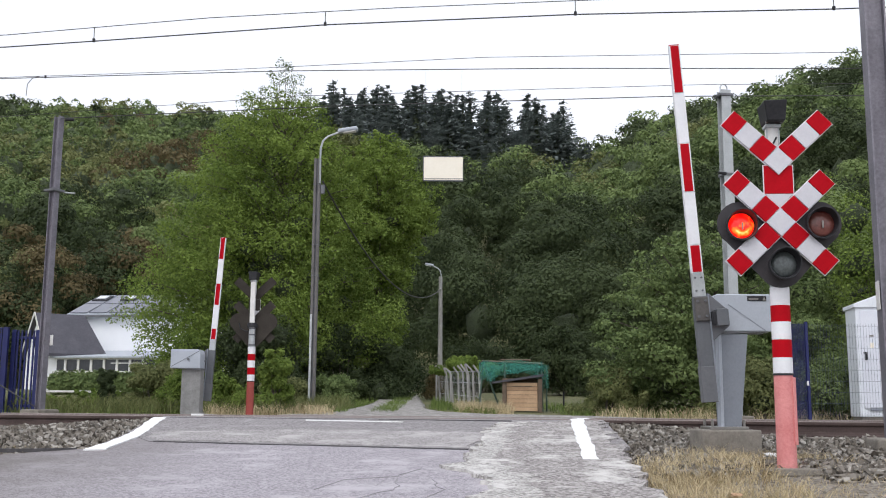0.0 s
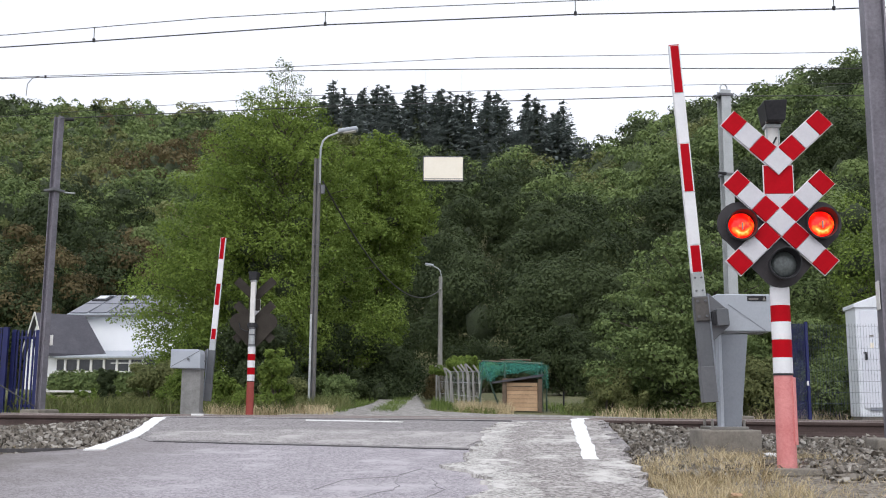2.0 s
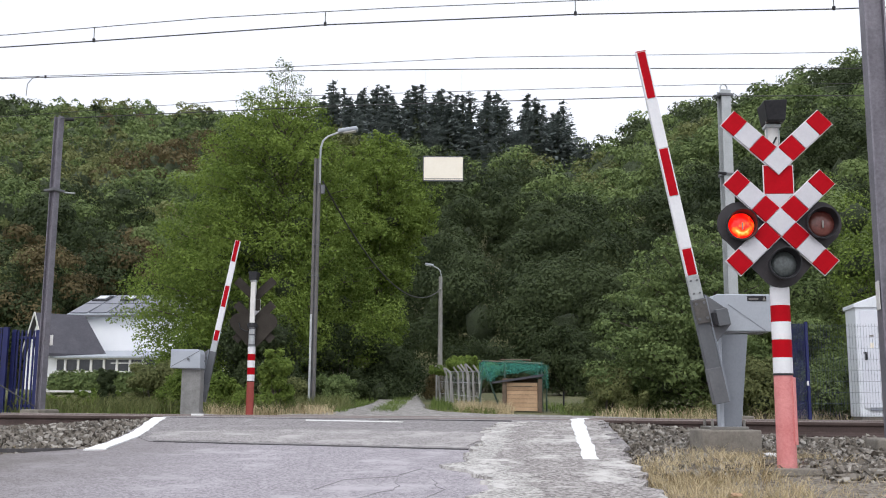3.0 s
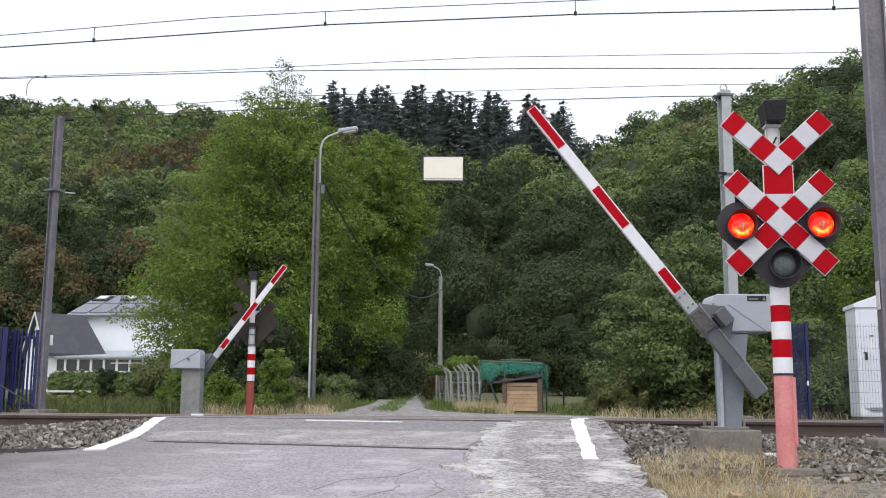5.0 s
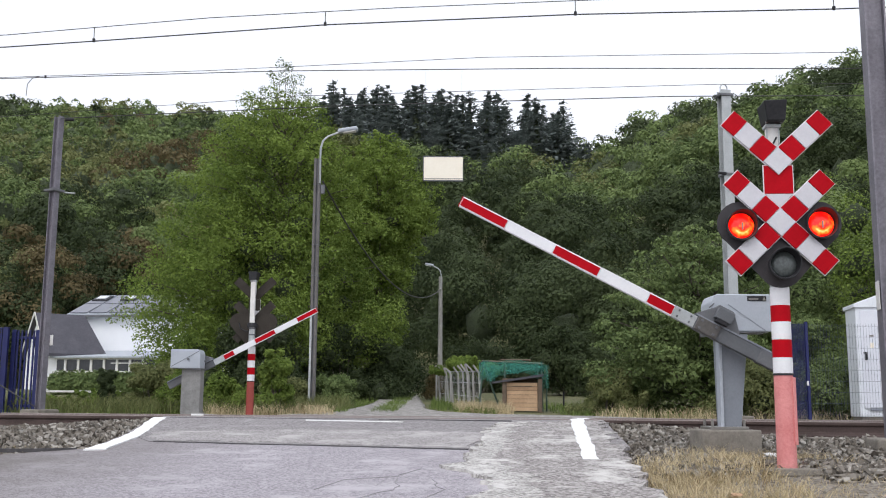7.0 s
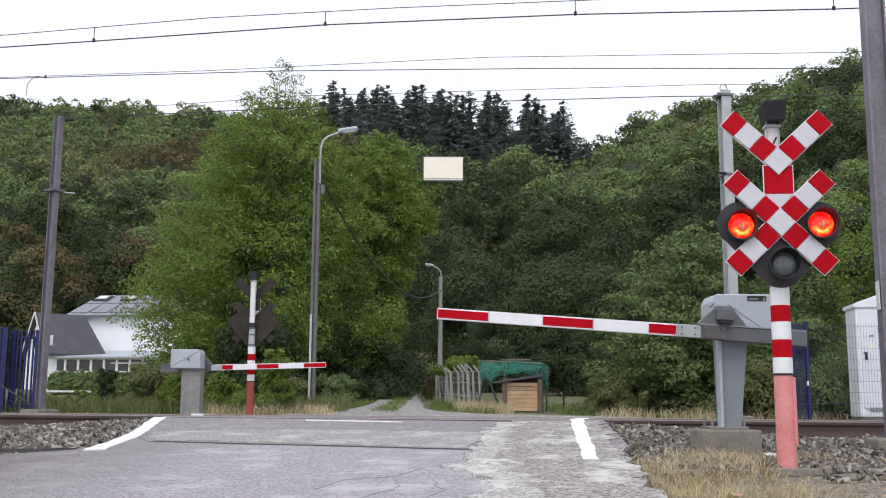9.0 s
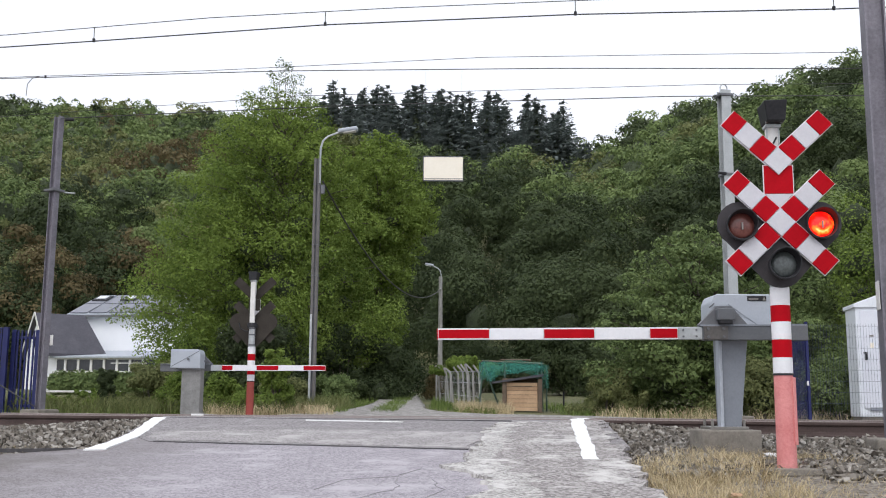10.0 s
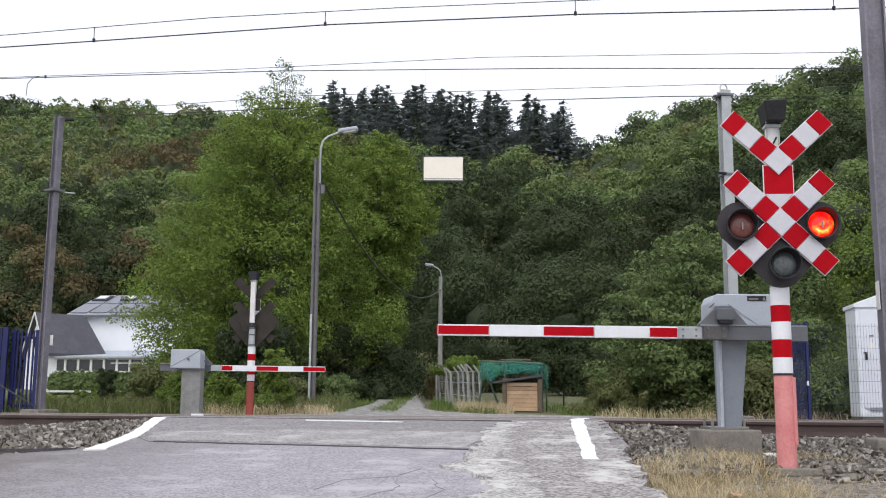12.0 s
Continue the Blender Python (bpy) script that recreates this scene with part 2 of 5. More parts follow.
    if bevel:
        bmesh.ops.bevel(bm, geom=list({e for v in vs for e in v.link_edges}), offset=bevel, segments=2, profile=0.5, affect="EDGES")
    return bm


def box(c, s, m=None, bevel=0.0):
    return add_box(bmesh.new(), c, s, m, bevel)


def add_rod(bm, a, b, r0, r1=None, n=12):
    a, b = Vector(a), Vector(b)
    d = b - a
    r1 = r0 if r1 is None else r1
    m = Matrix.Translation((a + b) / 2) @ d.to_track_quat("Z", "Y").to_matrix().to_4x4()
    bmesh.ops.create_cone(bm, cap_ends=True, segments=n, radius1=r0, radius2=r1, depth=d.length, matrix=m)
    return bm


def rod(a, b, r0, r1=None, n=12):
    return add_rod(bmesh.new(), a, b, r0, r1, n)


def add_prism(bm, outline, axis, lo, hi, slot=0):
    """A plate: an outline of (u, v) drawn across the named axis, from lo to hi along it."""
    def at(u, v, w):
        return {"x": (w, u, v), "y": (u, w, v), "z": (u, v, w)}[axis]
    a = [bm.verts.new(at(u, v, lo)) for u, v in outline]
    b = [bm.verts.new(at(u, v, hi)) for u, v in outline]
    k = len(outline)
    fs = [bm.faces.new(a), bm.faces.new(b[::-1])] + [bm.faces.new((a[i], b[i], b[(i + 1) % k], a[(i + 1) % k])) for i in range(k)]
    for f in fs:
        f.material_index = slot
    bmesh.ops.recalc_face_normals(bm, faces=fs)
    return bm


def prism(outline, axis, lo, hi, bevel=0.0):
    bm = add_prism(bmesh.new(), outline, axis, lo, hi)
    if bevel:
        bmesh.ops.bevel(bm, geom=bm.edges[:], offset=bevel, segments=1, profile=0.5, affect="EDGES")
    return bm


def tube(points, r, n=8):
    """A bent round bar through points."""
    bm = bmesh.new()
    pts = [Vector(p) for p in points]
    rings = []
    for i, p in enumerate(pts):
        d = (pts[min(i + 1, len(pts) - 1)] - pts[max(i - 1, 0)]).normalized()
        q = d.to_track_quat("Z", "Y")
        rings.append([bm.verts.new(p + q @ Vector((r * math.cos(6.2832 * k / n), r * math.sin(6.2832 * k / n), 0))) for k in range(n)])
    for a, b in zip(rings, rings[1:]):
        for k in range(n):
            bm.faces.new((a[k], a[(k + 1) % n], b[(k + 1) % n], b[k]))
    bm.faces.new(rings[0][::-1]), bm.faces.new(rings[-1])
    return bm


def raw(name, verts, faces, materials, slots=None, parent=None):
    """A mesh from numpy arrays: verts (n, 3), faces (m, 3 or 4)."""
    verts, faces = np.asarray(verts, np.float32), np.asarray(faces, np.int32)
    me = bpy.data.meshes.new(name)
    k = faces.shape[1]
    me.vertices.add(len(verts)), me.loops.add(faces.size), me.polygons.add(len(faces))
    me.vertices.foreach_set("co", verts.ravel())
    me.loops.foreach_set("vertex_index", faces.ravel())
    me.polygons.foreach_set("loop_start", np.arange(0, faces.size, k, dtype=np.int32))
    if slots is not None:
        me.polygons.foreach_set("material_index", np.asarray(slots, np.int32))
    for x in materials:
        me.materials.append(x)
    me.update(calc_edges=True)
    ob = new(name, me)
    if parent:
        ob.parent = parent
    return ob


# ---- lie of the land ----
ROAD_Y = [-60, 0, 5.4, 7.3, 8.6, 10, 11, 12, 13.2, 15, 17, 19, 24, 30, 36, 44, 60]
ROAD_Z = [-0.75, -0.62, -0.33, -0.22, -0.15, -0.06, 0.02, 0.03, 0.02, -0.02, -0.05, -0.06, 0.05, 0.20, 0.40, 0.70, 1.2]
RIDGE_A = [-1.2, -0.6, -0.42, -0.30, -0.22, -0.12, 0.10, 0.145, 0.20, 0.27, 0.35, 0.42, 0.7, 1.4]
RIDGE_T = [0.244, 0.244, 0.244, 0.253, 0.249, 0.243, 0.228, 0.204, 0.230, 0.250, 0.254, 0.266, 0.29, 0.28]
RIDGE_R = [300, 300, 300, 300, 285, 245, 235, 222, 208, 190, 182, 175, 170, 170]


def road_z(y):
    return np.interp(y, ROAD_Y, ROAD_Z)


def land_z(x, y):
    """Height of the open ground: the embankment of the line, then the valley side behind it."""
    x, y = np.asarray(x, float), np.asarray(y, float)
    r = np.hypot(x, y)
    a = x / np.maximum(y, 20.0)
    base = road_z(np.minimum(y, 44.0)) - 0.035
    side = np.clip((np.abs(x + 0.7) - 3.0) / 1.5, 0, 1)
    base = base - side * np.interp(y, [0, 7.3, 8.3, 9.5, 11, 17, 18.2, 24], [-0.03, -0.02, 0.065, 0.085, 0.14, 0.13, 0.04, 0.0])
    R, T = np.interp(a, RIDGE_A, RIDGE_R), np.interp(a, RIDGE_A, RIDGE_T)
    foot = np.interp(a, [-0.5, -0.1, 0.1, 0.4], [95, 85, 75, 62])
    s = np.clip((r - foot) / (R - foot), 0, 1)
    hill = R * T * (s * 0.85 + 0.15 * s * s * (3 - 2 * s)) - np.clip(r - R, 0, 400) * 0.12
    mound = 0.055 * np.exp(-((x - 2.55) ** 2 + (y - 7.35) ** 2) / 0.3)
    return np.where(y > 35, base + hill, base + mound)
# ---- ground ----
def axis_steps(lo, hi, near_lo, near_hi, fine, growth=1.25):
    inner = list(np.arange(near_lo, near_hi + fine / 2, fine))
    up, s = [inner[-1]], fine
    while up[-1] < hi:
        s *= growth
        up.append(min(hi, up[-1] + s))
    dn, s = [inner[0]], fine
    while dn[-1] > lo:
        s *= growth
        dn.append(max(lo, dn[-1] - s))
    return np.array(dn[:0:-1] + inner + up[1:])


def sheet(name, xs, ys, height, materials):
    X, Y = np.meshgrid(xs, ys)
    V = np.stack([X, Y, height(X, Y)], -1).reshape(-1, 3)
    w = len(xs)
    i = (np.arange(len(ys) - 1)[:, None] * w + np.arange(w - 1)[None]).ravel()
    ob = raw(name, V, np.stack([i, i + 1, i + w + 1, i + w], 1), materials)
    ob.data.polygons.foreach_set("use_smooth", [True] * len(ob.data.polygons))
    return ob


def rough_land(x, y):
    z = land_z(x, y)
    lumps = 0.025 * np.sin(3.1 * x + 1.3 * y) * np.sin(2.3 * y - 0.7 * x) + 0.012 * np.sin(9 * x) * np.sin(8 * y + x)
    off_road = np.clip((np.abs(x + 0.7) - 3.2) / 1.0, 0, 1) * np.where(x < 0, np.clip((y - 7.6) / 0.6, 0, 1), 1)
    return z + lumps * off_road - 0.03 * (1 - off_road)


ground = sheet("ground", axis_steps(-1500, 1500, -12, 12, 0.25, 1.2), axis_steps(-1500, 1500, 4, 28, 0.25, 1.2), rough_land, [SOIL, GRASSLAND])
mid = np.zeros(len(ground.data.polygons) * 3)
ground.data.polygons.foreach_get("center", mid)
ground.data.polygons.foreach_set("material_index", (mid.reshape(-1, 3)[:, 1] > 18.6).astype(np.int32))
tagged(ground, "dry earth and grass rising into a wooded valley side", "ground", kind="structure")


def strip(name, outline, lift, material, label, category, step=0.35):
    """A paved sheet over the road's own slope, cut to an outline of (x, y)."""
    bm = bmesh.new()
    bm.faces.new([bm.verts.new((x, y, 0)) for x, y in outline])
    lo, hi = min(p[1] for p in outline), max(p[1] for p in outline)
    y = lo + step
    while y < hi:
        bmesh.ops.bisect_plane(bm, geom=bm.verts[:] + bm.edges[:] + bm.faces[:], plane_co=(0, y, 0), plane_no=(0, 1, 0))
        y += step
    top = bm.faces[:]
    for v in bm.verts:
        v.co.z = float(road_z(v.co.y)) + lift
    ext = bmesh.ops.extrude_face_region(bm, geom=top)
    for v in ext["geom"]:
        if isinstance(v, bmesh.types.BMVert):
            v.co.z -= 0.03
    bmesh.ops.recalc_face_normals(bm, faces=bm.faces[:])
    ob = finish(name, bm, material)
    return tagged(ob, label, category, kind="structure")


rag = random.Random(41)
worn_edge = [(float(np.interp(y, [4.0, 5.5, 7.4, 11.25], [1.3, 1.10, 1.24, 1.60])) + rag.uniform(-0.07, 0.06), y + rag.uniform(-0.05, 0.05)) for y in np.arange(4.0, 11.2, 0.16)]
road = strip("road", [(-9, -40), (3.2, -40), (2.0, 0)] + worn_edge + [(1.75, 11.25), (-3.15, 11.8), (-2.86, 8.2), (-3.5, 7.6), (-6, 6.6), (-12, 4)], 0.0, ASPHALT, "worn grey asphalt road climbing to the rails", "road")
deck = strip("crossing_deck", [(-2.55, 8.8), (-1.0, 8.55), (0.25, 8.32), (0.62, 8.4), (1.60, 8.6), (1.80, 11.25), (2.2, 18.3), (-3.9, 18.6), (-3.25, 11.8), (-2.98, 9.6)], 0.006, CROSSING_DECK, "darker patched asphalt deck between the rails", "road")


def ragged(points, amount, seed):
    rng = random.Random(seed)
    out = []
    for (x0, y0), (x1, y1) in zip(points, points[1:] + points[:1]):
        k = max(2, int(math.hypot(x1 - x0, y1 - y0) / 0.12))
        for i in range(k):
            t = i / k
            out.append((x0 + (x1 - x0) * t + rng.uniform(-amount, amount), y0 + (y1 - y0) * t + rng.uniform(-amount, amount)))
    return out


patch = strip("concrete_patch", ragged([(0.30, 5.6), (0.46, 6.2), (0.20, 7.15), (0.40, 8.2), (0.50, 9.4), (0.72, 10.7), (1.72, 11.0), (1.60, 9.5), (1.35, 7.4), (1.21, 5.8), (1.0, 3.5), (-0.2, 3.2), (-0.1, 4.6)], 0.08, 4), 0.020, WORN_CONCRETE, "rough crumbling concrete patch beside the asphalt", "road")
rim = strip("mortar_rim", ragged([(0.20, 5.6), (0.34, 6.2), (0.06, 7.15), (0.28, 8.2), (0.38, 9.4), (0.60, 10.7), (0.84, 10.7), (0.58, 9.4), (0.54, 8.3), (0.36, 7.3), (0.62, 6.4), (0.46, 5.6), (0.3, 4.4), (0.0, 4.4)], 0.09, 14), 0.023, MORTAR, "pale broken mortar along the asphalt edge", "road")
band = strip("deck_patch", ragged([(-2.55, 8.92), (-1.75, 8.80), (-1.0, 8.66), (-0.4, 8.54), (0.22, 8.44), (0.42, 9.75), (-0.4, 9.85), (-1.2, 9.98), (-2.1, 9.8), (-2.75, 9.6)], 0.05, 15), 0.0105, DECK_PATCH, "lighter mended strip of asphalt on the deck", "road")


def seam(points, width, seed, lift=0.0105):
    left = [(x, y + width / 2) for x, y in points]
    right = [(x, y - width / 2) for x, y in points[::-1]]
    return strip("tar_seam", ragged(left + right, width * 0.3, seed), lift, TAR, "dark broken joint across the asphalt", "joint", step=0.2)


seam([(-3.05, 11.38), (-0.7, 11.12), (0.75, 10.96)], 0.05, 22, 0.011)
seam([(-2.5, 8.80), (-1.75, 8.66), (-1.0, 8.54), (-0.4, 8.42), (0.22, 8.32)], 0.03, 23, 0.009)
seam([(-3.9, 8.15), (-3.4, 8.1), (-2.95, 8.2)], 0.016, 28, 0.006)


def crack(points, width, seed):
    """A thin wandering crack in the asphalt."""
    rng = random.Random(seed)
    line = []
    for (x0, y0), (x1, y1) in zip(points, points[1:]):
        k = max(2, int(math.hypot(x1 - x0, y1 - y0) / 0.09))
        line += [(x0 + (x1 - x0) * i / k + rng.uniform(-0.022, 0.022), y0 + (y1 - y0) * i / k + rng.uniform(-0.022, 0.022)) for i in range(k)]
    line.append(points[-1])
    return strip("crack", [(x - width * 0.7, y + width) for x, y in line] + [(x + width * 0.7, y - width) for x, y in line[::-1]], 0.0025, CRACK, "thin wandering crack in the asphalt", "crack", step=0.25)


crack([(-0.12, 7.1), (-0.3, 6.6), (-0.26, 6.1), (-0.5, 5.6)], 0.003, 1)
crack([(-0.3, 6.6), (-0.62, 6.45), (-0.75, 6.0)], 0.0025, 2)
crack([(-0.05, 6.5), (0.0, 6.05), (-0.12, 5.6)], 0.003, 3)
for nm, pts in (("edge_line_or_glint", [(1.05, 7.5), (1.165, 7.5), (1.56, 11.15), (1.42, 11.15)]), ("edge_line_or_glint", [(-2.84, 8.06), (-2.68, 8.10), (-2.72, 8.6), (-2.76, 9.35), (-2.9, 10.2), (-3.05, 11.2), (-3.19, 11.2), (-3.05, 10.3), (-2.92, 9.6), (-2.86, 8.75)]),
                # Thin white strip standing for the glint on the rail head.
                ("edge_line_or_glint", [(-1.46, 10.87), (-0.42, 10.73), (-0.42, 10.765), (-1.46, 10.905)]),
                ("edge_line_or_glint", [(1.60, 11.9), (1.74, 11.9), (1.80, 12.8), (1.66, 12.8)]),
                ("edge_line_or_glint", [(-3.30, 13.3), (-3.15, 13.3), (-3.2, 14.4), (-3.35, 14.4)]), ("edge_line_or_glint", [(-3.55, 15.6), (-3.38, 15.6), (-3.4, 16.3), (-3.57, 16.3)]), ("edge_line_or_glint", [(-3.62, 17.3), (-2.9, 17.2), (-2.9, 17.55), (-3.62, 17.7)])):
    line = strip(nm, ragged(pts, 0.012, 7), 0.0245 if pts[0][0] == 1.05 else 0.03 if pts[0][1] > 13 else 0.012, ROAD_WHITE, "white strip on the road, edge paint or painted rail glint", "road marking")
path = strip("gravel_path", ragged([(-3.3, 18.5), (2.4, 17.9), (3.9, 18.3), (3.2, 19.6), (0.9, 20.4), (-0.1, 22), (-0.42, 24), (-0.55, 28), (-0.9, 36), (-1.3, 44), (-2.4, 44), (-2.1, 36), (-1.9, 28), (-2.05, 24), (-2.2, 21.5), (-2.9, 19.8)], 0.07, 11), 0.02, GRAVEL_PATH, "pale gravel track leading away from the crossing", "path")

# ---- the railway: two tracks that cross the road at a slight angle ----
SLANT = -0.12
TURN = math.degrees(math.atan(SLANT))


def along(s, y0, off=0.0, z=0.0):
    """A point on the line that meets x = 0 at y0."""
    return (s, y0 + SLANT * s + off, z)


def rail_profile():
    half = [(0.075, -0.172), (0.075, -0.160), (0.02, -0.143), (0.0085, -0.12), (0.0085, -0.06), (0.034, -0.042), (0.036, -0.012), (0.026, 0.0)]
    return half + [(-u, v) for u, v in half[::-1]]


def rail(y0, label):
    e = thing("rail", pose(0, y0, float(road_z(y0)) + 0.016, 0, 0, TURN), label, "rail", "running rails")
    out = rail_profile()
    bm = add_prism(bmesh.new(), [(u, v) for u, v in out], "x", -220, 220)
    for f in bm.faces:
        if f.normal.z > 0.5 and f.calc_center_median().z > -0.03:
            f.material_index = 1
    part("rail_bar", bm, [RAIL_SIDE, RAIL_HEAD], e)
    return e


for y0 in (11.6, 13.04, 15.25, 16.69):
    rail(y0, "rusty brown steel rail laid across the road")


def sleepers(y0):
    e = thing("sleeper_row", pose(0, y0, float(road_z(y0)) - 0.03, 0, 0, TURN), "grey concrete sleepers half buried in ballast", "sleepers", kind="stuff")
    bm = bmesh.new()
    for k in range(-60, 61):
        if -3.6 < k * 0.6 < 2.2:
            continue
        add_box(bm, (k * 0.6, 0, -0.225), (0.24, 2.5, 0.2))
    part("sleeper_block", bm, CONCRETE, e)


sleepers(12.32), sleepers(15.97)


def ballast(name, spots, seed):
    """Crushed stone: a few thousand faceted pieces."""
    rng = np.random.default_rng(seed)
    base = np.array([(1, 1, 1), (1, -1, -1), (-1, 1, -1), (-1, -1, 1), (1.25, 0, -.1), (-1.25, .1, 0), (0, 1.25, .1), (.1, -1.25, 0), (0, .1, 1.0), (0, 0, -1.0)], float)
    tri = np.array([(0, 4, 6), (0, 8, 4), (0, 6, 8), (3, 5, 8), (3, 7, 5), (3, 8, 7), (8, 7, 4), (8, 5, 6), (4, 7, 1), (1, 6, 4), (2, 6, 5), (2, 5, 7), (1, 7, 9), (9, 7, 2), (9, 2, 6), (9, 6, 1)])
    V, F = [], []
    for i, (x, y, z) in enumerate(spots):
        m = Euler(rng.uniform(0, 6.28, 3)).to_matrix()
        s = rng.uniform(0.010, 0.027) * rng.uniform(0.7, 1.3, 3)
        p = (base * rng.uniform(0.8, 1.2, (10, 1)) * s) @ np.array(m).T + (x, y, z)
        V.append(p), F.append(tri + 10 * i)
    return raw(name, np.concatenate(V), np.concatenate(F), [STONE])


def stone_spots(x0, x1, y0, y1, n, seed, keep):
    rng = np.random.default_rng(seed)
    x, y = rng.uniform(x0, x1, n), rng.uniform(y0, y1, n)
    y = y + SLANT * x
    ok = keep(x, y)
    x, y = x[ok], y[ok]
    return np.stack([x, y, rough_land(x, y) + rng.uniform(-0.006, 0.02, len(x))], 1)


spots = np.concatenate([stone_spots(-9, -2.6, 7.6, 11.6, 9500, 1, lambda x, y: (x < np.interp(y, [7.5, 8.2, 9.5, 11.5], [-3.6, -3.0, -3.05, -3.3]))),
                        stone_spots(1.5, 7.5, 7.5, 11.65, 9500, 2, lambda x, y: (x > np.interp(y, [6.5, 8, 9.5, 11.2], [2.9, 2.0, 1.75, 1.85])) & ~((np.abs(x - 2.49) < 0.3) & (y > 8.1) & (y < 9.2))),
                        stone_spots(1.2, 2.3, 7.3, 10.4, 1500, 6, lambda x, y: x > np.interp(y, [7, 8, 9.5, 11], [1.36, 1.42, 1.6, 1.75])), stone_spots(2.6, 5.2, 6.9, 8.4, 2600, 7, lambda x, y: y > 6.75),
                        stone_spots(-9, -3.5, 11.5, 14, 900, 3, lambda x, y: y > 0), stone_spots(2.3, 7.5, 11.5, 14, 900, 4, lambda x, y: y > 0)])
tagged(ballast("ballast", spots, 5), "grey brown crushed stone ballast beside the rails", "ballast", kind="stuff")


# ---- foliage ----
def leaf_cloud(rng, centres, normals, size, droop=0.0, jitter=0.42):
    """Small folded diamond leaves or sprays, one at each centre, facing more or less along the normals."""
    n = len(centres)
    d = normals + rng.normal(0, jitter, (n, 3))
    d /= np.linalg.norm(d, axis=1)[:, None]
    t = np.cross(d, rng.normal(0, 1, (n, 3)))
    t[:, 2] -= droop
    t -= d * (t * d).sum(1)[:, None]
    t /= np.linalg.norm(t, axis=1)[:, None] + 1e-9
    b = np.cross(d, t)
    s = (size * rng.uniform(0.6, 1.35, n))[:, None]
    fold = s * 0.22
    v = np.stack([centres - t * s, centres + b * s * 0.55 - d * fold, centres + t * s, centres - b * s * 0.55 - d * fold], 1)
    f = np.arange(4 * n).reshape(n, 4)
    return v.reshape(-1, 3), f


def ball_points(rng, c, r, n, flat=0.85, lowest=-0.5, spread=0.34):
    u = rng.normal(0, 1, (n, 3))
    u /= np.linalg.norm(u, axis=1)[:, None]
    u[:, 2] = np.where(u[:, 2] < lowest, -u[:, 2], u[:, 2])
    k = 1 - spread * rng.random(n) ** 1.6 + 0.12 * rng.normal(0, 1, n).clip(-1, 1.6)
    p = np.asarray(c) + u * np.array([r, r, r * flat]) * k[:, None]
    return p, u


